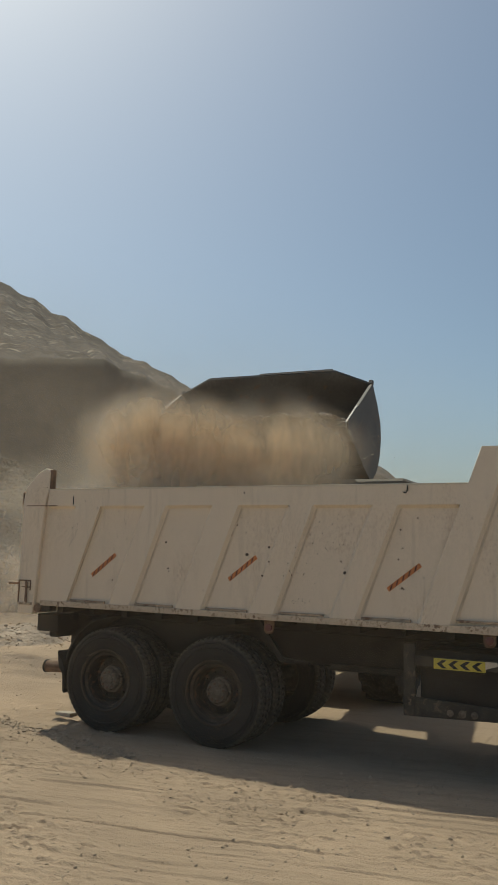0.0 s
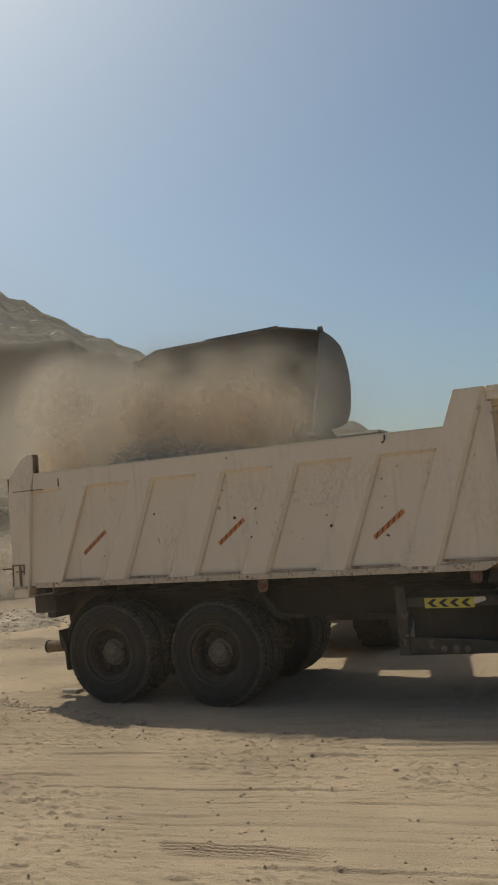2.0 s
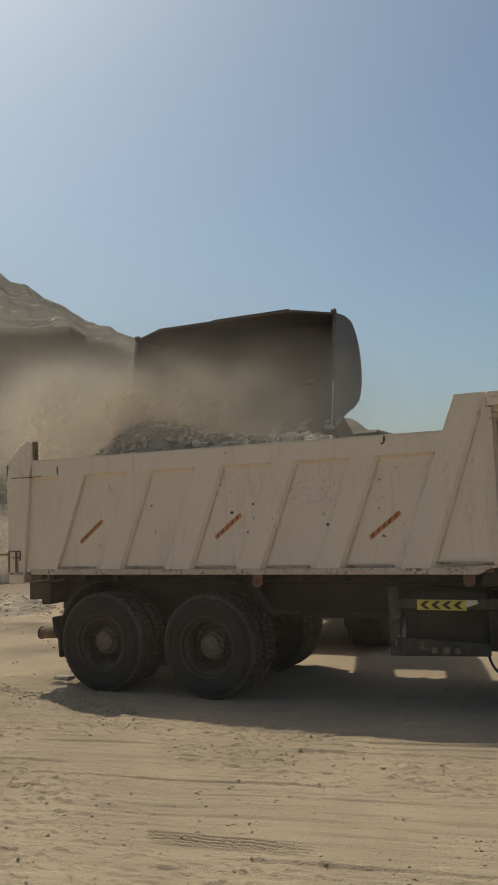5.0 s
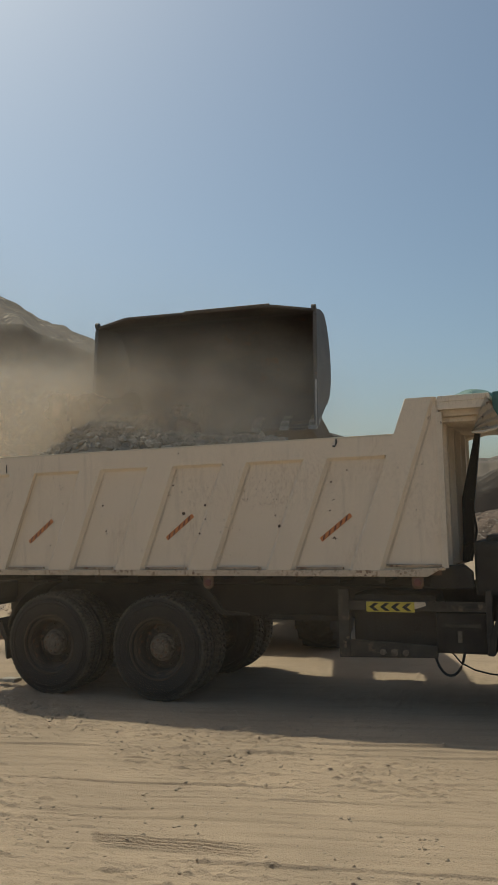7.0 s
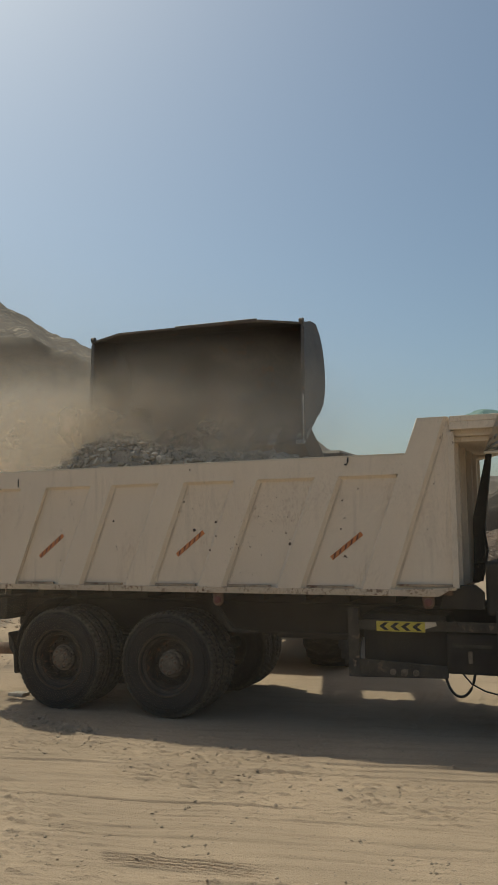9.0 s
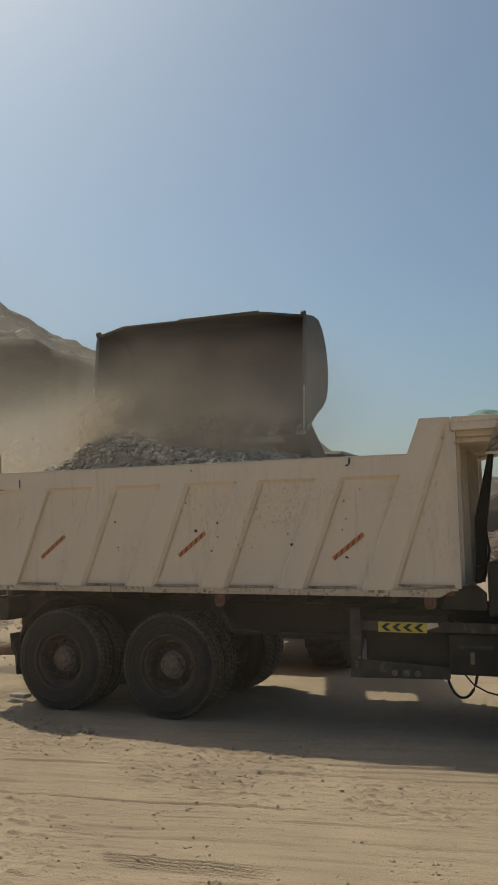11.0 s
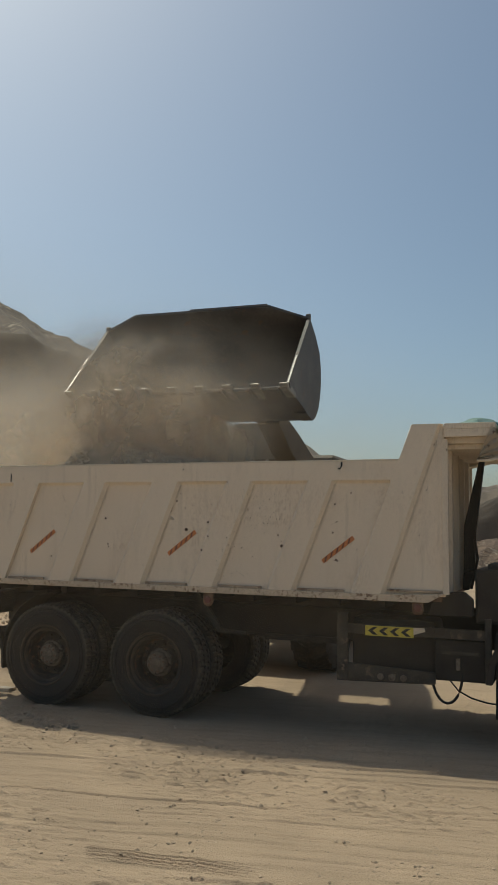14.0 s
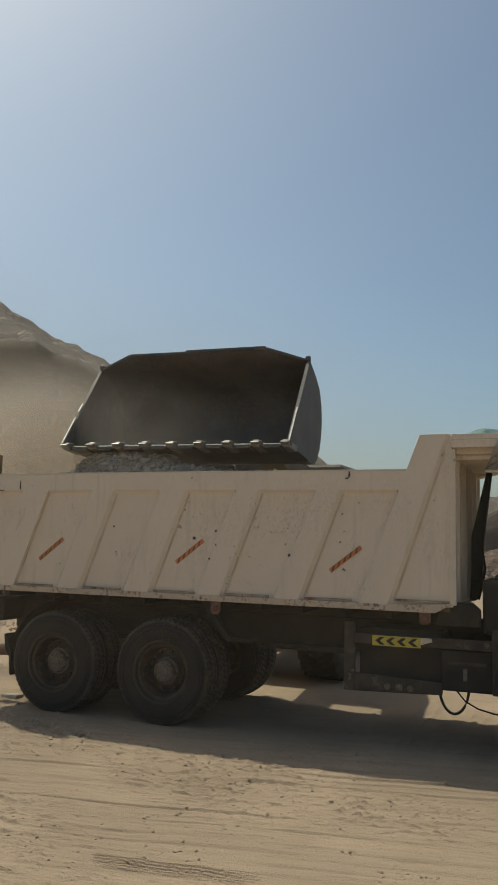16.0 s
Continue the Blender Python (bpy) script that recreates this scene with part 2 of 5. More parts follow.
def ground_material():
    m = mat("packed_sandy_ground", (0.448, 0.324, 0.213), 0.97, var=0.2, scale=0.6, fine=90, bump=0.8, dist=0.02)
    nt = m.node_tree
    N, L = nt.nodes, nt.links
    b = N["Principled BSDF"]
    old = b.inputs["Base Color"].links[0].from_socket
    tc, mp = N.new("ShaderNodeTexCoord"), N.new("ShaderNodeMapping")
    mp.vector_type = "TEXTURE"
    mp.inputs["Scale"].default_value, mp.inputs["Rotation"].default_value = (2.2, 0.14, 1), (0, 0, radians(10))
    L.new(tc.outputs["Object"], mp.inputs[0])
    n = N.new("ShaderNodeTexNoise")
    n.inputs["Scale"].default_value, n.inputs["Detail"].default_value = 1.5, 7
    L.new(mp.outputs[0], n.inputs["Vector"])
    r = N.new("ShaderNodeMapRange")
    r.inputs[1].default_value, r.inputs[2].default_value, r.inputs[4].default_value = 0.5, 0.75, 0.45
    L.new(n.outputs[0], r.inputs[0])
    x = N.new("ShaderNodeMix")
    x.data_type = "RGBA"
    L.new(r.outputs[0], x.inputs[0])
    L.new(old, x.inputs[6])
    x.inputs[7].default_value = (0.25, 0.185, 0.115, 1)
    v = N.new("ShaderNodeTexVoronoi")
    v.inputs["Scale"].default_value = 26
    L.new(tc.outputs["Object"], v.inputs["Vector"])
    r2 = N.new("ShaderNodeMapRange")
    r2.inputs[1].default_value, r2.inputs[2].default_value, r2.inputs[3].default_value, r2.inputs[4].default_value = 0.06, 0.20, 0.6, 0.0
    L.new(v.outputs["Distance"], r2.inputs[0])
    y = N.new("ShaderNodeMix")
    y.data_type = "RGBA"
    L.new(r2.outputs[0], y.inputs[0])
    L.new(x.outputs[2], y.inputs[6])
    y.inputs[7].default_value = (0.19, 0.145, 0.10, 1)
    L.new(y.outputs[2], b.inputs["Base Color"])
    return m


def stained(m):
    """Dirt and fine rust bloom that gathers in ragged patches on the paint."""
    N, L = m.node_tree.nodes, m.node_tree.links
    b = N["Principled BSDF"]
    old = b.inputs["Base Color"].links[0].from_socket
    tc = N.new("ShaderNodeTexCoord")
    fac = None
    for scale, stretch, lo, hi, top in ((1.5, (1, 1, 0.8), 0.50, 0.66, 1.0), (60, (1, 1, 0.45), 0.50, 0.66, 0.45)):
        mp, n, r = N.new("ShaderNodeMapping"), N.new("ShaderNodeTexNoise"), N.new("ShaderNodeMapRange")
        mp.inputs["Scale"].default_value = stretch
        n.inputs["Scale"].default_value, n.inputs["Detail"].default_value = scale, 6
        r.inputs[1].default_value, r.inputs[2].default_value, r.inputs[4].default_value = lo, hi, top
        L.new(tc.outputs["Object"], mp.inputs[0])
        L.new(mp.outputs[0], n.inputs["Vector"])
        L.new(n.outputs[0], r.inputs[0])
        if fac is None:
            fac = r.outputs[0]
        else:
            mu = N.new("ShaderNodeMath")
            mu.operation = "MULTIPLY"
            L.new(fac, mu.inputs[0])
            L.new(r.outputs[0], mu.inputs[1])
            fac = mu.outputs[0]
    x = N.new("ShaderNodeMix")
    x.data_type = "RGBA"
    L.new(fac, x.inputs[0])
    L.new(old, x.inputs[6])
    x.inputs[7].default_value = (0.40, 0.28, 0.185, 1)
    L.new(x.outputs[2], b.inputs["Base Color"])


M_GROUND = ground_material()
stained(M_PAINT)


# ---- building tools ----
def world_of(ob):
    if ob is None:
        return Matrix()
    return world_of(ob.parent) @ ob.matrix_parent_inverse @ ob.matrix_basis if ob.parent else ob.matrix_basis.copy()


def to_mesh(name, bm, material, smooth=False):
    bmesh.ops.recalc_face_normals(bm, faces=bm.faces[:])
    me = bpy.data.meshes.new(name)
    bm.to_mesh(me)
    bm.free()
    for m in material if isinstance(material, tuple) else (material,):
        me.materials.append(m)
    if smooth:
        me.shade_smooth()
        me.set_sharp_from_angle(angle=radians(35))
    return me


def put(name, mesh, parent=None, m=None, label=""):
    """One mesh object at the world pose m, under parent."""
    ob = new(name, mesh)
    if parent:
        ob.parent = parent
        ob.matrix_parent_inverse = world_of(parent).inverted()
    ob.matrix_basis = m or Matrix()
    return tagged(ob, label)


def part(name, bm, material, parent=None, label="", smooth=False):
    return put(name, to_mesh(name, bm, material, smooth), parent, None, label)


def empty(name, x, y, z, label, category, group=""):
    ob = new(name)
    ob.location = (x, y, z)
    return tagged(ob, label, category, group)


def box(x0, x1, y0, y1, z0, z1, bevel=0.0, bm=None, m=None, slot=0):
    bm = bm or bmesh.new()
    t = Matrix.LocRotScale(((x0 + x1) / 2, (y0 + y1) / 2, (z0 + z1) / 2), None, (x1 - x0, y1 - y0, z1 - z0))
    r = bmesh.ops.create_cube(bm, size=1, matrix=(m or Matrix()) @ t)
    es = list({e for v in r["verts"] for e in v.link_edges})
    fs = {f for v in r["verts"] for f in v.link_faces}
    for f in fs:
        f.material_index = slot
    if bevel:
        bmesh.ops.bevel(bm, geom=es, offset=bevel, segments=2, affect="EDGES", profile=0.6)
    return bm


def prism(profile, axis, a, b, bevel=0.0, bm=None):
    """A closed outline extruded along an axis. Outline pairs: (x, z) for 'y', (y, z) for 'x', (x, y) for 'z'."""
    bm = bm or bmesh.new()
    make = {"y": lambda p, c: (p[0], c, p[1]), "x": lambda p, c: (c, p[0], p[1]), "z": lambda p, c: (p[0], p[1], c)}[axis]
    lo, hi = [bm.verts.new(make(p, a)) for p in profile], [bm.verts.new(make(p, b)) for p in profile]
    n = len(profile)
    fs = [bm.faces.new(lo), bm.faces.new(hi[::-1])]
    for i in range(n):
        fs.append(bm.faces.new((lo[i], hi[i], hi[(i + 1) % n], lo[(i + 1) % n])))
    bmesh.ops.recalc_face_normals(bm, faces=fs)
    if bevel:
        bmesh.ops.bevel(bm, geom=list({e for f in fs for e in f.edges}), offset=bevel, segments=1, affect="EDGES")
    return bm


def tube(points, r, bm=None, seg=10, r2=None):
    """A round bar along a line of points, closed at both ends."""
    bm = bm or bmesh.new()
    pts, rings = [Vector(p) for p in points], []
    for i, p in enumerate(pts):
        d = (pts[min(i + 1, len(pts) - 1)] - pts[max(i - 1, 0)]).normalized()
        s = d.cross(Vector((0, 0, 1)) if abs(d.z) < 0.9 else Vector((1, 0, 0))).normalized()
        u = s.cross(d)
        rr = r + ((r2 if r2 is not None else r) - r) * i / (len(pts) - 1)
        rings.append([bm.verts.new(p + rr * (math.cos(a) * s + math.sin(a) * u)) for a in (2 * math.pi * k / seg for k in range(seg))])
    for a, b in zip(rings, rings[1:]):
        for k in range(seg):
            bm.faces.new((a[k], a[(k + 1) % seg], b[(k + 1) % seg], b[k]))
    bm.faces.new(rings[0][::-1])
    bm.faces.new(rings[-1])
    return bm


def lathe(profile, seg=48, bm=None):
    """A turned body round the y axis. profile: pairs of radius and y."""
    bm = bm or bmesh.new()
    rings = []
    for r, y in profile:
        if r < 1e-4:
            rings.append([bm.verts.new((0, y, 0))])
        else:
            rings.append([bm.verts.new((r * math.cos(a), y, r * math.sin(a))) for a in (2 * math.pi * k / seg for k in range(seg))])
    for a, b in zip(rings, rings[1:]):
        for k in range(seg):
            k2 = (k + 1) % seg
            if len(a) == 1:
                bm.faces.new((a[0], b[k2], b[k]))
            elif len(b) == 1:
                bm.faces.new((a[k], a[k2], b[0]))
            else:
                bm.faces.new((a[k], a[k2], b[k2], b[k]))
    return bm


def value_noise(x, y, seed=0):
    """Smooth noise in -1..1 on arrays."""
    def lattice(i, j):
        h = (i * 374761393 + j * 668265263 + seed * 1442695041) & 0xFFFFFFFF
        h = ((h ^ (h >> 13)) * 1274126177) & 0xFFFFFFFF
        return ((h ^ (h >> 16)) & 0xFFFF) / 32767.5 - 1
    xi, yi = np.floor(x).astype(np.int64), np.floor(y).astype(np.int64)
    u, v = x - xi, y - yi
    u, v = u * u * (3 - 2 * u), v * v * (3 - 2 * v)
    return (lattice(xi, yi) * (1 - u) + lattice(xi + 1, yi) * u) * (1 - v) + (lattice(xi, yi + 1) * (1 - u) + lattice(xi + 1, yi + 1) * u) * v


def fractal(x, y, octaves=5, seed=0):
    return sum(value_noise(x * 2 ** k, y * 2 ** k, seed + k) / 2 ** k for k in range(octaves))


def sheet(name, X, Y, Z, material, smooth=True):
    """A mesh from a grid of points."""
    n, m = X.shape
    verts = np.stack([X.ravel(), Y.ravel(), Z.ravel()], 1)
    i = (np.arange(n - 1)[:, None] * m + np.arange(m - 1)[None]).ravel()
    faces = np.stack([i, i + 1, i + m + 1, i + m], 1)
    me = bpy.data.meshes.new(name)
    me.from_pydata(verts.tolist(), [], faces.tolist())
    me.materials.append(material)
    if smooth:
        me.shade_smooth()
    return me


rng = np.random.default_rng(7)


def stones(name, places, sizes, material, flat=0.7):
    """Many small angular stones in one mesh; places: rows of x, y, z."""
    base = bmesh.new()
    bmesh.ops.create_icosphere(base, subdivisions=1, radius=1)
    bv = np.array([v.co[:] for v in base.verts])
    base.verts.index_update()
    bf = np.array([[v.index for v in f.verts] for f in base.faces])
    base.free()
    V, F = [], []
    for k, (p, s) in enumerate(zip(places, sizes)):
        w = bv * (0.65 + 0.7 * rng.random((len(bv), 1))) * (s * (0.7 + 0.6 * rng.random(3)))
        w[:, 2] *= flat
        a = rng.random() * 6.28
        c, d = math.cos(a), math.sin(a)
        w = np.stack([w[:, 0] * c - w[:, 1] * d, w[:, 0] * d + w[:, 1] * c, w[:, 2]], 1)
        V.append(w + np.array(p))
        F.append(bf + k * len(bv))
    me = bpy.data.meshes.new(name)
    me.from_pydata(np.concatenate(V).tolist(), [], np.concatenate(F).tolist())
    me.materials.append(material)
    return me


# ---- ground and distance ----
def ground_height(x, y):
    near = np.clip(1 - np.hypot(x - 1, y + 1) / 40, 0, 1)
    z = 0.012 * fractal(x * 0.9, y * 0.9, 4, 3) * near + 0.25 * fractal(x * 0.03, y * 0.03, 3, 9) * (1 - near)
    s, c = math.sin(radians(10)), math.cos(radians(10))
    u, v = x * c + y * s, -x * s + y * c
    z = z + near * (0.010 * fractal(u * 0.4, v * 5.5, 4, 21) + 0.006 * fractal(u * 1.5, v * 22, 2, 27))
    # crumbled clods, thicker in some patches
    patch = np.clip(0.55 + 0.8 * fractal(x * 0.7, y * 1.1, 3, 61), 0.1, 1.3) * np.where((v > -3.66) & (v < -3.38) & (u > 0.5) & (u < 1.9), 0.15, 1.0)
    z = z + near * patch * (0.026 * np.clip(fractal(x * 17, y * 26, 2, 35) - 0.25, 0, 1) + 0.016 * np.clip(fractal(x * 8, y * 12, 3, 33) - 0.30, 0, 1) - 0.024 * np.clip(fractal(u * 6, v * 13, 3, 37) - 0.42, 0, 1))
    wave = 0.03 * value_noise(u * 0.35, u * 0, 5) + 0.012 * value_noise(u * 1.6, v * 1.5, 6)
    # the print of a ribbed tyre, then thin ruts and broad ones
    print_in = np.clip((u - 0.72 + 0.5 * (v + 3.5)) * 9, 0, 1) * np.clip((1.85 - u) * 2.2, 0, 1) * (0.85 + 0.3 * value_noise(u * 7, v * 4, 71))
    w = v + 3.485 + 0.07 * (u - 0.65)
    for k in range(5):
        z = z - 0.030 * print_in * np.exp(-((w + 0.075 - 0.037 * k) / 0.010) ** 2) + 0.020 * print_in * np.exp(-((w + 0.0935 - 0.037 * k) / 0.010) ** 2)
    for v0, d, ph in ((-2.51, 0.018, 1), (-3.345, 0.016, 2), (-2.97, 0.016, 3), (-1.33, 0.016, 4), (-1.9, 0.012, 5), (-2.2, 0.012, 6), (-3.75, 0.015, 7), (-1.62, 0.012, 8), (-2.75, 0.010, 9), (-4.05, 0.014, 10), (-2.37, 0.014, 11), (-3.15, 0.015, 12), (-1.48, 0.014, 13), (-3.9, 0.015, 14)):
        on = np.clip(0.15 + 1.5 * value_noise(u * 0.85 + 7.3 * ph, u * 0 + ph, 13), 0, 1)
        z = z - 0.75 * d * on * near * np.exp(-((v - v0 - wave) / 0.013) ** 2) + 0.6 * d * on * near * np.exp(-((v - v0 - wave - 0.026) / 0.015) ** 2)
    for v0, w, d in ((-2.25, 0.10, 0.010), (-1.72, 0.14, 0.012), (-2.75, 0.08, 0.008), (-1.15, 0.12, 0.012), (-3.9, 0.10, 0.010)):
        z = z - d * near * np.exp(-((v - v0 - 3 * wave) / w) ** 2)
    return z - 0.004


def graded(lo, hi, step, far_lo, far_hi, grow=1.16):
    mid = list(np.arange(lo, hi + 1e-6, step))
    out, s = [], step
    x = lo
    while x > far_lo:
        s *= grow
        x -= s
        out.append(x)
    up, s, x = [], step, hi
    while x < far_hi:
        s *= grow
        x += s
        up.append(x)
    return np.array(out[::-1] + mid + up)


gx, gy = np.meshgrid(graded(-3.4, 4.4, 0.022, -1500, 1500, 1.07), graded(-4.3, -0.75, 0.0075, -1500, 1500, 1.05), indexing="ij")
tagged(put("ground", sheet("ground", gx, gy, ground_height(gx, gy), M_GROUND)), "flat sandy haul yard with faint tyre ruts", "ground", kind="structure")

AZ = (-100, -60, -44.6, -41.2, -35.6, -32.5, -30.9, -27, -22, -18.4, -17.2, -15.6, -13, -6, 5, 20, 40, 100)
EL = (24, 21.5, 17.6, 16.2, 13.3, 12.3, 11.2, 9.5, 7.0, 6.4, 5.9, 4.9, 3.6, 3.3, 3.4, 3.0, 3.5, 4)


def hill_sheet():
    a, q = np.meshgrid(np.linspace(-75, 45, 620), np.linspace(0, 1, 190), indexing="ij")
    el = np.interp(a, AZ, EL) + 0.16 * fractal(a * 0.9, a * 0, 5, 2)
    r = 62 + 120 * q
    # a steep quarry cut with a level brim, then the rough upper slope
    cut = 0.10
    top = np.minimum(0.93, (13.2 + 0.45 * fractal(a * 0.22, a * 0, 4, 8)) / el)
    f = np.where(q < cut, top * q / cut, top + (1 - top) * (q - cut) / (1 - cut))
    x, y = 4.2 + r * np.sin(np.radians(a)), -7.7 + r * np.cos(np.radians(a))
    rough = np.clip((q - cut) * 9, 0, 1) * (1 - np.clip((q - 0.9) * 10, 0, 0.9)) * np.clip((el - 4) / 12, 0.05, 1)
    gully = 1 - np.abs(fractal(a * 0.55 + 3.2 * q, q * 2.2, 4, 5))
    z = r * np.tan(np.radians(el * f)) + 1.95 * f + rough * (1.1 * gully + 0.5 * fractal(x * 0.11, y * 0.11, 3, 15) - 1.1) - 1.5 * (q < 1e-6)
    z += 0.35 * np.clip(q / cut, 0, 1) * np.where(q < cut, 1, 0) * fractal(a * 0.6, q * 12, 3, 19)
    me = sheet("rocky_hill", x, y, z, M_HILL)
    me.materials.append(M_CUT)
    below = (q[:-1, :-1] < cut - 1e-6).ravel()
    me.polygons.foreach_set("material_index", below.astype(np.int32))
    return me


tagged(put("backdrop_hill", hill_sheet()), "barren brown rocky hillside behind the yard", "hill", kind="structure")


def bank(name, az0, az1, r0, depth, height, seed, material, label, ease=6.0, rock=0.4, n=(160, 50)):
    """A loose bank of spoil seen across the yard."""
    a, q = np.meshgrid(np.linspace(az0, az1, n[0]), np.linspace(0, 1, n[1]), indexing="ij")
    side = np.clip(np.minimum(a - az0, az1 - a) / ease, 0, 1)
    side = side * side * (3 - 2 * side)
    h = height * side * (1 + 0.22 * fractal(a * 0.16, a * 0, 3, seed))
    z = h * np.clip(np.sin(np.pi * np.clip(q * 0.78, 0, 1)), 0, 1) ** 0.9 + rock * side * fractal(a * 0.9, q * 9, 5, seed + 3) * np.clip(q * 6, 0, 1) - 0.15
    r = r0 + depth * q
    return tagged(put(name, sheet(name, 4.2 + r * np.sin(np.radians(a)), -7.7 + r * np.cos(np.radians(a)), z, material)), label, "bank", kind="structure")


bank("backdrop_heap", -95, -33, 27, 9, 6.2, 17, M_HEAP, "heap of grey gravel spoil beside the yard", ease=15, rock=0.16)
bank("backdrop_berm", -70, -36.5, 16.9, 3.6, 0.34, 23, M_BERM, "low berm of grey rubble at the yard's edge", ease=4, rock=0.07)
bank("backdrop_ledge", -12, 30, 50, 2.6, 4.75, 29, M_LEDGE, "dark rock ledge far behind the truck", ease=4, rock=0.10)
bank("backdrop_spoil", -11, 25, 34, 8, 1.75, 31, M_RUBBLE, "brown rubble spoil behind the truck", ease=5, rock=0.2)

# coarse stones on the spoil
hn = 2600
ha, hr = rng.uniform(-52, -35, hn), rng.uniform(0.05, 0.62, hn)
hside = np.clip((-33 - ha) / 15, 0, 1)
hside = hside * hside * (3 - 2 * hside)
hz = 6.2 * hside * (1 + 0.22 * fractal(ha * 0.16, ha * 0, 3, 17)) * np.sin(np.pi * hr * 0.78) ** 0.9 - 0.08
hd = 27 + 9 * hr
tagged(put("spoil_stones", stones("spoil_stones", np.stack([4.2 + hd * np.sin(np.radians(ha)), -7.7 + hd * np.cos(np.radians(ha)), hz], 1), 0.05 + 0.16 * rng.random(hn) ** 3, M_HEAP)), "coarse stones lying on the gravel spoil", "stones", kind="stuff")
hn = 1300
ha, hr = rng.uniform(-60, -37, hn), rng.uniform(0.0, 0.8, hn)
hz = 0.34 * np.clip((-36.5 - ha) / 4, 0, 1) * np.sin(np.pi * hr * 0.78) ** 0.9 - 0.03
hd = 16.7 + 3.6 * hr
tagged(put("berm_stones", stones("berm_stones", np.stack([4.2 + hd * np.sin(np.radians(ha)), -7.7 + hd * np.cos(np.radians(ha)), hz], 1), 0.010 + 0.030 * rng.random(hn) ** 4, M_PEBBLE)), "grey rubble lying on the low berm", "stones", kind="stuff")

# loose stones on the yard
pn = 9000
px, py = rng.uniform(-3.5, 4.5, pn), -4.2 + 4.2 * rng.random(pn) ** 0.8
keep = value_noise(px * 1.3, py * 2.0, 55) + rng.normal(0, 0.5, pn) > -0.1
px, py = px[keep], py[keep]
pn = len(px)
pz = ground_height(px, py)
tagged(put("pebbles", stones("pebbles", np.stack([px, py, pz], 1), 0.004 + 0.012 * rng.random(pn) ** 3.5, M_PEBBLE)), "small loose stones scattered on the sand", "pebbles", kind="stuff")
pn = 1800
px, py = rng.uniform(-11, -2.5, pn), rng.uniform(-0.6, 8.5, pn)
tagged(put("yard_stones", stones("yard_stones", np.stack([px, py, ground_height(px, py)], 1), 0.005 + 0.018 * rng.random(pn) ** 3, M_PEBBLE)), "small stones scattered behind the truck", "pebbles", kind="stuff")
pn = 900
u = rng.random(pn)
px, py = -3.4 + 2.9 * u + rng.normal(0, 0.10, pn), 0.05 - 0.75 * u ** 0.9 + rng.normal(0, 0.09, pn)
pz = ground_height(px, py)
tagged(put("gravel", stones("gravel", np.stack([px, py, pz], 1), 0.008 + 0.020 * rng.random(pn) ** 3, M_PEBBLE)), "spilled gravel beside the rear wheels", "gravel", kind="stuff")

# ---- dump truck ----
truck = empty("dump_truck", 0.8, 1.05, 0, "dusty cream dump truck with a ribbed steel tipper bed", "truck")
TOP, FAR = 2.65, 2.10
SLANT = 0.385


def flank_shade(wall, x, slant, z0, z1, side):
    """A darker strip for the shade along the foot of a rib's front flank."""
    outline = [(x - 0.012 + slant * (z0 - 1.362), z0), (x + 0.016 + slant * (z0 - 1.362), z0), (x + 0.010 + slant * (z1 - 1.362), z1), (x - 0.012 + slant * (z1 - 1.362), z1)]
    y = 0.0345 if side == 0 else FAR - 0.0345
    part("weld_seam", prism(outline, "y", y, 0.0435 if side == 0 else FAR - 0.0435), M_FLANKSHADE, wall, "dark strip standing in for the rib's shaded flank")


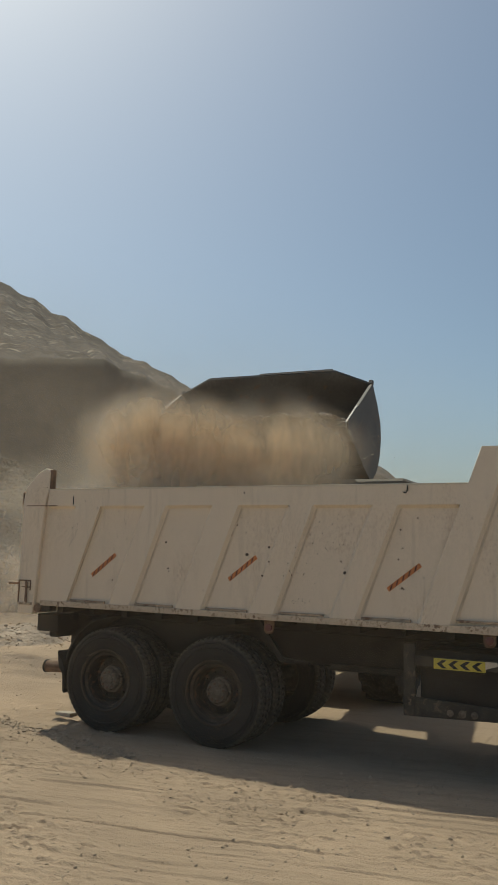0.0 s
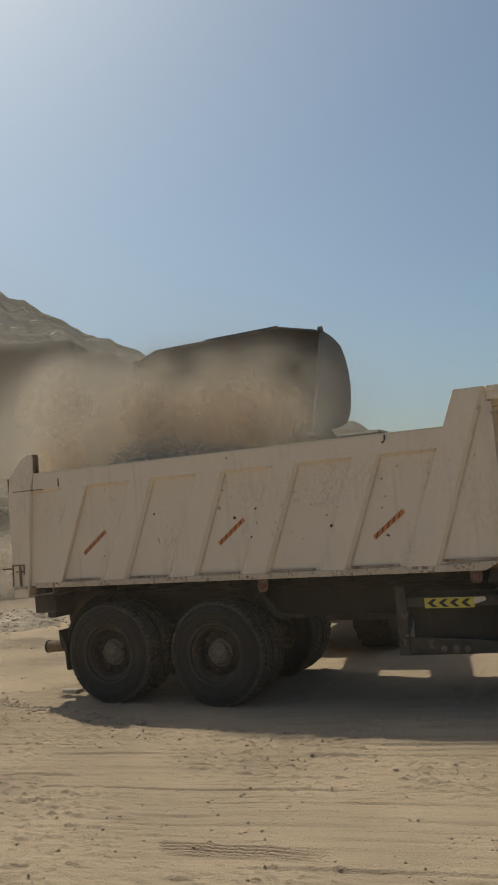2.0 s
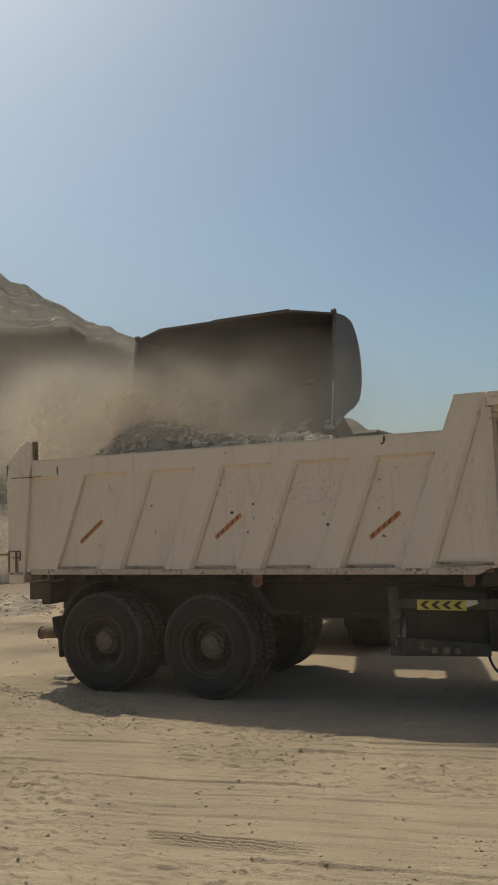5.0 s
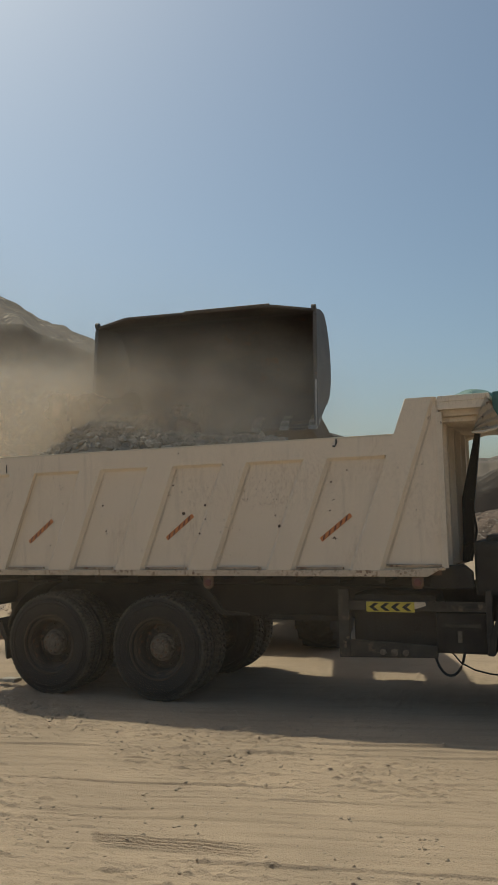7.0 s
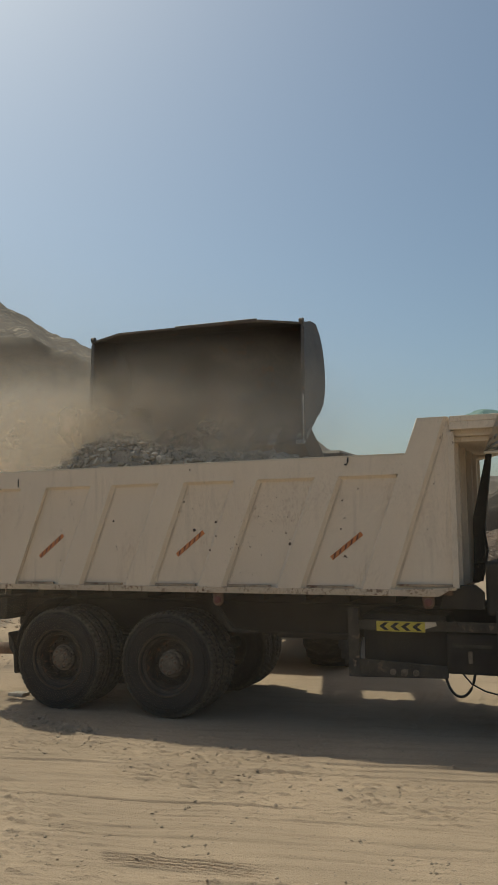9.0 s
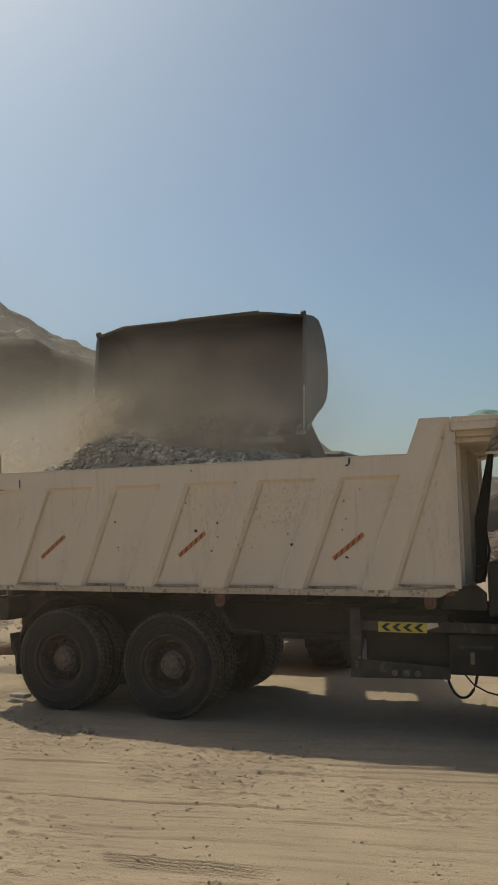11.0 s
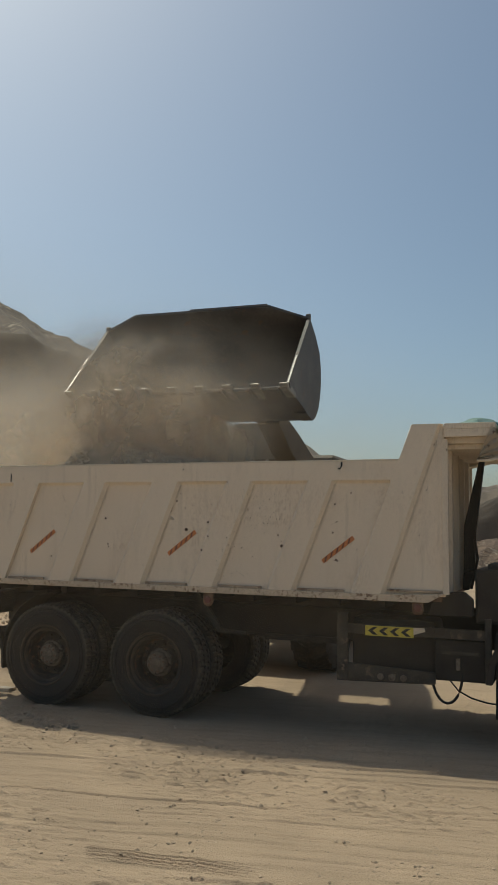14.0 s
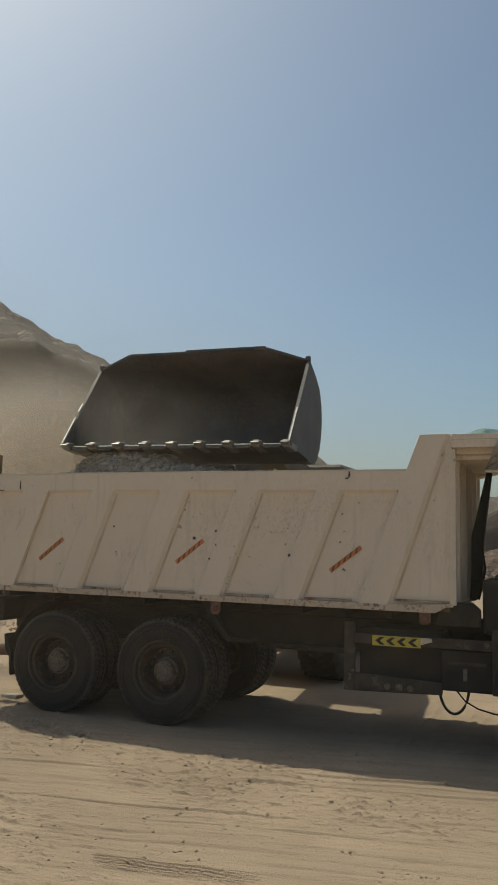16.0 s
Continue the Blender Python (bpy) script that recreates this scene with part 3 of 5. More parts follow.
def tipper_bed():
    bed = part("bed_floor", box(-2.40, 2.98, 0.08, FAR - 0.08, 1.31, 1.37, 0.006), M_RUST, truck, "rusty steel bed floor")
    # near and far walls: a plate, slanted hat ribs, rail and sill
    for side, (ya, yb, yr) in enumerate(((0.042, 0.066, 0.0), (FAR - 0.066, FAR - 0.042, FAR))):
        plate = prism([(-2.46, 1.33), (3.018, 1.36), (3.018, 2.97), (2.715, 2.97), (2.60, 2.62), (-2.36, 2.62)], "y", ya, yb)
        wall = part("side_panel", plate, M_PAINT, truck)
        lo, hi = (yr, ya + 0.003) if side == 0 else (yb - 0.003, yr)
        for xa, xb in ((-1.39, -1.04), (-0.53, -0.15), (0.35, 0.69), (1.23, 1.55)):
            rise = 2.455 - 1.362
            bm = bmesh.new()
            fr, bk, s = (lo, hi, 0.042) if side == 0 else (hi, lo, 0.042)
            q = [(xa + s, fr), (xb - s, fr), (xb, bk), (xa, bk)]
            vs = [[bm.verts.new((x + SLANT * (z - 1.362), y, z)) for x, y in q] for z in (1.362, 1.362 + rise)]
            for k in range(4):
                bm.faces.new((vs[0][k], vs[0][(k + 1) % 4], vs[1][(k + 1) % 4], vs[1][k]))
            bm.faces.new(vs[0])
            bm.faces.new(vs[1][::-1])
            part("rib", bm, M_PAINT, wall)
            flank_shade(wall, xb, SLANT, 1.395, 2.42, side)
        rib0 = prism([(-2.31, 1.362), (-1.95, 1.362), (-1.53, 2.455), (-1.88, 2.455)], "y", lo, hi, 0.0)
        part("rib", rib0, M_PAINT, wall)
        flank_shade(wall, -1.95, 0.384, 1.395, 2.42, side)
        rail = prism([(-2.30, 2.455), (2.521, 2.455), (2.594, TOP), (-2.28, TOP)], "y", lo - (0 if side == 0 else 0.03), hi + (0.03 if side == 0 else 0))
        part("rail_flank", prism([(0.003, 2.454), (0.044, 2.454), (0.044, 2.425)] if side == 0 else [(FAR - 0.003, 2.454), (FAR - 0.044, 2.454), (FAR - 0.044, 2.425)], "x", -2.28, 2.50), M_PAINT, wall)
        part("top_rail", rail, M_PAINT, wall, "cream top rail")
        part("worn_edge", box(-2.27, 2.59, lo - 0.003, hi + 0.034, TOP - 0.010, TOP + 0.006, 0.004) if side == 0 else box(-2.27, 2.59, lo - 0.034, hi + 0.003, TOP - 0.010, TOP + 0.006, 0.004), M_RAIL, wall, "scraped bare edge of the top rail")
        sill = prism([(-2.33, 1.305), (2.86, 1.302), (3.02, 1.392), (2.45, 1.366), (-2.33, 1.366)], "y", lo - 0.004 if side == 0 else lo, hi, 0.004)
        part("bottom_sill", sill, M_SILL, wall, "chipped rusty bottom sill")
        for xr in (-1.93, -1.04, -0.15, 0.69, 1.55):
            part("sill_ledge", box(xr + 0.02, xr + 0.50, lo + 0.012, hi, 1.367, 1.392, 0.004) if side == 0 else box(xr + 0.02, xr + 0.5, lo, hi - 0.012, 1.367, 1.392, 0.004), M_LEDGEDIRT, wall, "rust-stained ledge along the panel's foot")
        # the last rib runs on up into the headboard
        bm = bmesh.new()
        fr, bk = (lo, hi) if side == 0 else (hi, lo)
        front_outline = [(2.142, 1.362), (2.408, 1.362), (2.972, 2.985), (2.722, 2.985), (2.5945, TOP), (2.5209, 2.455)]
        back_outline = [(2.10, 1.362), (2.45, 1.362), (3.012, 2.985), (2.705, 2.985), (2.585, TOP), (2.5209, 2.455)]
        va = [bm.verts.new((x, fr, z)) for x, z in front_outline]
        vb = [bm.verts.new((x, bk, z)) for x, z in back_outline]
        for k in range(6):
            bm.faces.new((va[k], va[(k + 1) % 6], vb[(k + 1) % 6], vb[k]))
        bm.faces.new(va)
        bm.faces.new(vb[::-1])
        part("head_rib", bm, M_PAINT, wall)
        flank_shade(wall, 2.45, 0.346, 1.42, 2.90, side)
        part("sill_ledge", box(2.47, 2.99, lo + 0.012, hi, 1.394, 1.416, 0.004) if side == 0 else box(2.47, 2.99, lo, hi - 0.012, 1.394, 1.416, 0.004), M_LEDGEDIRT, wall)
    # rear posts with horns, and the tailgate
    for lo, hi in ((-0.008, 0.10), (FAR - 0.10, FAR + 0.008)):
        post = part("rear_post", prism([(-2.66, 1.20), (-2.43, 1.20), (-2.425, 1.30), (-2.345, 2.31), (-2.325, 2.52), (-2.282, 2.64), (-2.282, 2.86), (-2.34, 2.905), (-2.46, 2.845), (-2.64, 2.66), (-2.675, 2.45)], "y", lo, hi, 0.010), M_PAINT, truck, "cream rear corner post with a horn")
        # Dark block over the front edge of the horn.
        part("horn_face", box(-2.30, -2.255, lo + 0.012, hi - 0.02, 2.657, 2.885, 0.012), M_RUST, post, "dark block on the horn's front edge")
        part("seam", box(-2.60, -2.15, lo - 0.003, lo + 0.01, 2.452, 2.462), M_RUST, post, "cracked welded seam")
        for x0, x1, z0, z1 in ((-2.655, -2.47, 1.575, 1.59), (-2.655, -2.64, 1.31, 1.59), (-2.55, -2.536, 1.34, 1.575), (-2.482, -2.468, 1.47, 1.575), (-2.60, -2.49, 1.50, 1.513)):
            part("latch_frame", box(x0, x1, lo - 0.012, lo + 0.004, z0, z1, 0.003), M_RUST, post)
        part("latch_bar", tube([(-2.52, lo - 0.02, 1.57), (-2.515, lo - 0.02, 1.33)], 0.011), M_RUST, post)
        part("latch_foot", box(-2.65, -2.44, lo - 0.014, lo + 0.004, 1.30, 1.335, 0.008), M_SILL, post, "rust-stained latch foot")
        part("bent_edge", box(-2.681, -2.667, lo + 0.005, hi - 0.01, 2.44, 2.62, 0.004), M_RUST, post)
        part("latch_pin", tube([(-2.83, lo + 0.03, 1.545), (-2.65, lo + 0.03, 1.545)], 0.014), M_RUST, post)
        part("hinge_pin", tube([(-2.36, lo - 0.005, 1.27), (-2.36, lo + 0.14, 1.27)], 0.05), M_RUST, post)
        part("hinge_block", box(-2.42, -2.20, lo + 0.03, lo + 0.16, 1.235, 1.305, 0.012), M_CHASSIS, post)
    gate = part("tailgate", box(-2.655, -2.59, 0.105, FAR - 0.105, 1.21, 2.62, 0.01), M_PAINT, truck, "cream steel tailgate hanging shut")
    for y in (0.3, 0.8, 1.3, 1.8):
        part("tailgate_rib", box(-2.70, -2.652, y - 0.06, y + 0.06, 1.24, 2.60, 0.012), M_PAINT, gate)
    # front wall with upright folds, and the guard over the cab
    front = part("front_wall", box(2.955, 3.0, 0.03, FAR - 0.03, 1.36, 2.95), M_PAINT, truck)
    for y, w in ((0.06, 0.10), (0.36, 0.16), (0.85, 0.16), (1.30, 0.16), (1.74, 0.16), (2.03, 0.10)):
        part("fold", prism([(2.998, y - w / 2), (3.05, y - w / 2 + 0.03), (3.05, y + w / 2 - 0.03), (2.998, y + w / 2)], "z", 1.38, 2.84), M_PAINT, front)
    guard = part("cab_guard", box(3.021, 3.49, 0.0, FAR, 2.93, 2.985, 0.008), M_PAINT, truck, "cream guard plate over the cab")
    part("guard_lip", box(3.021, 3.47, 0.004, 0.04, 2.855, 2.93, 0.006), M_PAINT, guard)
    part("guard_lip", box(3.021, 3.47, FAR - 0.04, FAR - 0.004, 2.855, 2.93, 0.006), M_PAINT, guard)
    for x0, x1, z0, z1, y0 in ((3.021, 3.46, 2.80, 2.928, 0.10), (3.021, 3.42, 2.75, 2.80, 0.16)):
        part("guard_beam", box(x0, x1, y0, FAR - y0, z0, z1, 0.012), M_PAINT, guard)
    part("guard_bracket", prism([(3.02, 2.70), (3.36, 2.78), (3.45, 2.83), (3.02, 2.83)], "y", 1.76, 2.02, 0.01), M_PAINT, guard)
    bm = bmesh.new()
    bmesh.ops.create_icosphere(bm, subdivisions=4, radius=1)
    for v in bm.verts:
        n = 1 + 0.10 * noise.noise(v.co * 2.6) + 0.04 * noise.noise(v.co * 7)
        v.co = Vector((3.25 + 0.26 * v.co.x * n, 1.2 + 0.6 * v.co.y * n, max(2.985, 3.02 + 0.15 * v.co.z * n)))
    part("tarpaulin", bm, M_TEAL, truck, "folded faded teal tarpaulin on the guard", smooth=True)
    part("tarpaulin_end", box(3.505, 3.60, 0.14, 1.70, 2.72, 3.012, 0.02), M_TEAL, truck, "teal tarpaulin end hanging over the guard", smooth=True)
    # a cream sheet sags in folds from the guard's front edge
    bm = bmesh.new()
    rows = []
    for k in range(13):
        v = k / 12
        ring = []
        for j in range(15):
            u = j / 14
            x = (3.465 + 0.135 * u) * (1 - v) + 3.33 * v
            z = (2.975 - 0.285 * u ** 0.85) * (1 - v) + 2.635 * v - 0.02 * math.sin(math.pi * v) * u
            ring.append(bm.verts.new((x, -0.02 + 0.016 * math.sin(21 * u + 9 * v) + 0.10 * u * (1 - v), z)))
        rows.append(ring)
    for p, q in zip(rows, rows[1:]):
        for j in range(14):
            bm.faces.new((p[j], p[j + 1], q[j + 1], q[j]))
    bmesh.ops.solidify(bm, geom=bm.faces[:], thickness=0.008)
    part("sagging_sheet", bm, M_RAIL, truck, "cream canvas sagging from the guard's end", smooth=True)
    part("sheet_hem", tube([(3.325, -0.01, 2.63), (3.42, 0.01, 2.625), (3.52, 0.04, 2.65), (3.60, 0.08, 2.69)], 0.016, seg=8), M_RAIL, truck, smooth=True)
    # reflective stripes on the panels
    for xa, za in ((-1.63, 1.672), (0.126, 1.688), (1.828, 1.655)):
        d = Vector((0.315, 0, 0.243)).normalized()
        n = Vector((-d.z, 0, d.x))
        bm = bmesh.new()
        length, w = 0.395, 0.022
        m = Matrix(((d.x, 0, n.x, xa), (0, 1, 0, 0.036), (d.z, 0, n.z, za), (0, 0, 0, 1)))
        box(0, length, 0, 0.005, -w, w, 0.0, bm, m)
        stripe = part("reflective_stripe", bm, M_ORANGE, truck, "faded orange reflective stripe with dark bars")
        for k in range(5):
            s = 0.006 + k * 0.074
            bb = prism([(s, -w * 0.9), (s + 0.022, -w * 0.9), (s + 0.072, w * 0.9), (s + 0.050, w * 0.9)], "y", -0.002, 0.004)
            bmesh.ops.transform(bb, matrix=m, verts=bb.verts[:])
            part("bar", bb, M_DARKRED, stripe)
    # small damage: holes, a tie hook and drips of rust
    for x, z, r in ((0.33, 1.95, 0.022), (0.58, 2.03, 0.016), (0.60, 1.885, 0.012), (0.53, 1.74, 0.013), (-0.66, 2.06, 0.014), (-0.62, 1.78, 0.012), (-0.61, 1.75, 0.010), (1.41, 1.80, 0.020), (1.95, 2.22, 0.012), (0.21, 2.25, 0.012), (1.93, 1.94, 0.012), (-1.35, 1.63, 0.010), (0.30, 2.585, 0.012), (-1.22, 2.30, 0.008)):
        y = -0.003 if 0 < ((x - SLANT * (z - 1.362) + 1.39) % 0.8735) < 0.35 or z > 2.45 else 0.039
        part("paint_chip", chip(x, y, z, 0.8 * r), M_CHIP, truck, "dark rusty chip in the paint")
    speck = bmesh.new()
    for k in range(110):
        x, z, r = 0.80 + 0.42 * rng.random(), 1.45 + 0.95 * rng.random(), 0.0025 + 0.0045 * rng.random() ** 2
        if k > 95:
            x, z = 1.02 + 0.36 * rng.random(), 2.0 + 0.07 * rng.random()
        elif k > 70:
            x, z = -2.05 + 0.12 * rng.random(), 2.0 + 0.25 * rng.random()
        x += SLANT * (z - 1.9)
        rib = 0 < ((x - SLANT * (z - 1.362) + 1.39) % 0.8735) < 0.35
        p = Vector((x, -0.002 if rib else 0.040, z))
        vs = [speck.verts.new(p + r * Vector(((0.6 + 0.8 * rng.random()) * math.cos(t), 0, (0.8 + 1.2 * rng.random()) * math.sin(t)))) for t in (0, 1.3, 2.5, 3.8, 5.0)]
        speck.faces.new(vs)
    tagged(part("rust_specks", speck, M_CHIP, truck, "scattered rust specks in the paint"), kind="stuff")
    part("tie_hook", tube([(2.03, -0.006, 2.635), (2.03, -0.012, 2.59), (2.015, -0.014, 2.565), (1.995, -0.012, 2.572)], 0.008, seg=6), M_BLACK, truck)
    part("scratch", box(-1.925, -1.912, -0.004, 0.004, 2.47, 2.565), M_BLACK, truck)
    return bed


def chip(x, y, z, r):
    bm = bmesh.new()
    ring = [bm.verts.new((x + r * (0.75 + 0.5 * rng.random()) * math.cos(a), y, z + r * (0.75 + 0.5 * rng.random()) * math.sin(a))) for a in (0.7 * k for k in range(9))]
    back = [bm.verts.new(v.co + Vector((0, 0.006, 0))) for v in ring]
    bm.faces.new(ring)
    for k in range(9):
        bm.faces.new((ring[k], ring[(k + 1) % 9], back[(k + 1) % 9], back[k]))
    return bm


tipper_bed()

R = 0.555


def tyre_mesh(r=R, w=0.285, bore=0.292, lugs=58):
    """A tyre on the y axis from y = 0 (outer wall) to w; the tread is cut into blocks."""
    rows = [(bore, 0.035, -1), (bore + 0.012, 0.018, -1), (bore + 0.03, 0.016, -1), (bore + 0.045, 0.008, -1), (r * 0.70, 0.002, -1), (r * 0.74, 0.0, -1), (r * 0.80, 0.001, -1), (r * 0.81, -0.006, -1), (r * 0.825, -0.006, -1), (r * 0.835, 0.003, -1), (r * 0.87, 0.006, -1), (r * 0.885, 0.016, -1), (r * 0.90, 0.012, -1),
            (r * 0.935, 0.016, 0), (r - 0.012, 0.026, 0), (r - 0.002, 0.045, 0), (r, 0.088, 0), (r - 0.018, 0.092, -1), (r - 0.018, 0.100, -1), (r + 0.002, 0.104, 1), (r + 0.003, w / 2, 1)]
    rows = rows + [(a, w - y, k) for a, y, k in rows[-2::-1]]
    seg = lugs * 4
    bm, rings = bmesh.new(), []
    for rad, y, kind in rows:
        ring = []
        for k in range(seg):
            drop = 0.014 if (kind == 0 and k % 4 == 0) or (kind == 1 and k % 4 == 2) else 0.0
            a = 2 * math.pi * (k + (0.25 if kind == 1 and y > w / 2 else 0)) / seg
            ring.append(bm.verts.new(((rad - drop) * math.cos(a), y, (rad - drop) * math.sin(a))))
        rings.append(ring)
    for i, (p, q) in enumerate(zip(rings, rings[1:])):
        for k in range(seg):
            bm.faces.new((p[k], p[(k + 1) % seg], q[(k + 1) % seg], q[k])).material_index = 1 if rows[i][2] >= 0 and rows[i + 1][2] >= 0 else 0
    return to_mesh("tyre", bm, (M_RUBBER, M_TREAD), True)


TYRE = tyre_mesh()
RIM = to_mesh("rim", lathe([(0.294, 0.034), (0.318, 0.020), (0.322, 0.028), (0.300, 0.045), (0.268, 0.052), (0.258, 0.075), (0.250, 0.150), (0.232, 0.185), (0.205, 0.178), (0.175, 0.165), (0.13, 0.165), (0.0, 0.165)], 48), M_RIM, True)
FLANGE = to_mesh("rim_flange", lathe([(0.306, 0.022), (0.312, 0.006), (0.324, 0.003), (0.332, 0.008), (0.330, 0.020)], 48), M_FLANGE, True)
HUB = to_mesh("hub", lathe([(0.145, 0.165), (0.143, 0.125), (0.125, 0.112), (0.118, 0.085), (0.105, 0.072), (0.060, 0.070), (0.055, 0.060), (0.0, 0.058)], 28), M_HUB, True)
NUT = to_mesh("wheel_nut", lathe([(0.016, 0.165), (0.016, 0.135), (0.010, 0.128), (0, 0.128)], 6), M_RIM)
BOLT = to_mesh("hub_bolt", lathe([(0.012, 0.072), (0.012, 0.062), (0, 0.060)], 6), M_RUST)


def wheel(x, y, z, flip, spin, dual=True):
    w = new("wheel")
    w.parent, w.matrix_parent_inverse = truck, world_of(truck).inverted()
    base = pose(x, y, z, 0, 0, 180 if flip else 0) @ pose(0, 0, 0, 0, spin, 0)
    w.matrix_basis = base
    put("tyre", TYRE, w, base)
    put("rim", RIM, w, base, "dusty dished steel rim")
    put("rim_flange", FLANGE, w, base, "scuffed rusty rim flange")
    put("hub", HUB, w, base, "greasy bolted axle hub")
    for k in range(10):
        put("wheel_nut", NUT, w, base @ pose(0, 0, 0, 0, 36 * k, 0) @ pose(0.195, 0.02, 0))
    for k in range(8):
        put("hub_bolt", BOLT, w, base @ pose(0, 0, 0, 0, 45 * k, 0) @ pose(0.085, 0, 0))
    if dual:
        put("tyre", TYRE, w, base @ pose(0, 0.33, 0))


for x, z, a in ((-1.36, 0.545, 8), (0.0, 0.54, 31)):
    wheel(x, 0.0, z, False, a)
    wheel(x, FAR, z, True, a + 17)
wheel(4.05, 0.03, 0.545, False, 12, False)
wheel(4.05, FAR - 0.03, 0.545, True, 40, False)


def undercarriage():
    for y in (0.66, 1.36):
        part("frame_rail", prism([(y, 0.82), (y + 0.08, 0.82), (y + 0.08, 1.16), (y, 1.16)], "x", -2.38, 5.6, 0.01), M_CHASSIS, truck)
        part("bed_runner", box(-2.36, 2.95, y - 0.01, y + 0.09, 1.162, 1.309, 0.01), M_CHASSIS, truck)
    for x in (-2.2, -0.9, 0.6, 1.7, 2.7, 3.4):
        part("cross_member", box(x - 0.05, x + 0.05, 0.74, 1.36, 0.86, 1.12, 0.01), M_CHASSIS, truck)
    for x in (-2.1, -1.65, -1.2, -0.75, -0.3, 0.15, 0.6, 1.05, 1.5, 1.95, 2.4):
        part("floor_bearer", box(x - 0.04, x + 0.04, 0.09, FAR - 0.25, 1.23, 1.309, 0.006), M_CHASSIS, truck)
    for x in (-1.36, 0.0, 4.05):
        part("axle", tube([(x, 0.2, 0.545), (x, FAR - 0.2, 0.545)], 0.075, seg=14), M_CHASSIS, truck, smooth=True)
        if x < 1:
            part("differential", lathe_at([(0, -0.2), (0.12, -0.19), (0.2, -0.08), (0.21, 0.08), (0.12, 0.19), (0, 0.2)], (x, 1.05, 0.56)), M_CHASSIS, truck, smooth=True)
    for y in (0.66, 1.44):
        bm = bmesh.new()
        for k in range(6):
            half = 0.95 - 0.13 * k
            box(-0.68 - half, -0.68 + half, y - 0.04, y + 0.04, 0.74 - 0.03 * k, 0.765 - 0.03 * k, 0.004, bm)
        part("leaf_spring", bm, M_CHASSIS, truck)
    # wheel guards
    for y0, y1 in ((0.04, 0.62), (FAR - 0.62, FAR - 0.04)):
        outline = [(-1.36 + 0.70 * math.cos(a), 0.545 + 0.70 * math.sin(a)) for a in np.radians(np.arange(100, 196, 12))]
        inner = [(-1.36 + 0.675 * math.cos(a), 0.545 + 0.675 * math.sin(a)) for a in np.radians(np.arange(100, 196, 12))]
        g = part("mudguard", prism(outline + inner[::-1], "y", y0 + 0.12, y1), M_CHASSIS, truck, "torn black rear mudguard")
        part("mud_flap", prism([(-2.005, 0.36), (-1.985, 0.34), (-1.99, 0.60), (-2.05, 0.74), (-2.10, 0.80), (-2.075, 0.62), (-2.02, 0.55)], "y", y0 + 0.05, y1), M_RUBBER, g, "ragged rubber mud flap")
        part("support_box", box(-2.47, -2.16, y0 + 0.10, y1 - 0.1, 1.0, 1.20, 0.015), M_CHASSIS, g)
    part("rear_cross_beam", box(-2.42, -2.30, 0.3, FAR - 0.3, 0.92, 1.05, 0.02), M_CHASSIS, truck)
    pipe = part("tail_pipe", tube([(-2.50, 0.40, 0.565), (-2.25, 0.40, 0.575), (-1.9, 0.42, 0.60)], 0.068, seg=18), M_RUST, truck, "stubby dark underrun tube end", smooth=True)
    part("pipe_rim", tube([(-2.512, 0.40, 0.565), (-2.49, 0.40, 0.565)], 0.076, seg=18), M_CHASSIS, pipe, smooth=True)
    # diagonal bracket and round lugs under the sill
    part("bracket_strut", prism([(0.36, 1.30), (0.43, 1.30), (0.70, 0.93), (0.98, 0.91), (0.98, 0.885), (0.67, 0.89)], "y", 0.16, 0.21), M_CHASSIS, truck)
    for x, z in ((0.60, 1.245), (2.76, 1.262)):
        lug = part("lug", prism([(x - 0.055, z + 0.055), (x - 0.055, z - 0.04), (x - 0.03, z - 0.075), (x + 0.03, z - 0.075), (x + 0.055, z - 0.04), (x + 0.055, z + 0.055)], "y", 0.03, 0.055, 0.005), M_RUST, truck, "small bracket with a round side lamp")
        part("side_lamp", lathe_at([(0.038, 0.030), (0.036, 0.016), (0.02, 0.010), (0, 0.008)], (x, 0, z - 0.015), 18), M_LAMP, lug, "dull red round side lamp", smooth=True)
    # tank and side gear ahead of the wheels
    tank = part("fuel_tank", box(2.07, 2.90, 0.24, 0.80, 0.56, 1.12, 0.06), M_CHASSIS, truck, "grimy dark fuel tank", smooth=True)
    for x in (2.25, 2.70):
        part("tank_strap", box(x - 0.025, x + 0.025, 0.232, 0.81, 0.552, 1.13, 0.06), M_CHASSIS, tank, smooth=True)
    part("guard_post", box(1.945, 2.055, 0.15, 0.20, 0.51, 1.17, 0.008), M_GUARD, truck, "dull steel guard post")
    part("guard_bar", prism([(2.05, 0.51), (2.90, 0.535), (2.90, 0.645), (2.05, 0.685)], "y", 0.155, 0.185, 0.008), M_GUARD, truck, "dented dusty side guard plate")
    part("guard_bar", box(2.05, 3.40, 0.156, 0.18, 0.965, 1.06, 0.008), M_GUARD, truck)
    part("guard_bar", box(1.05, 1.97, 0.55, 0.60, 0.80, 0.86, 0.01), M_CHASSIS, truck)
    for x, r in ((2.38, 0.03), (2.49, 0.034), (2.60, 0.03)):
        part("valve", lathe_at([(0, 0.06), (r, 0.065), (r, 0.10), (0, 0.105)], (x, 0.07, 0.575), 12), M_HUB, truck)
    plate = part("chevron_plate", box(2.232, 2.70, 0.14, 0.155, 0.955, 1.052, 0.004), M_YELLOW, truck, "yellow reflective plate with black chevrons, bent at one end")
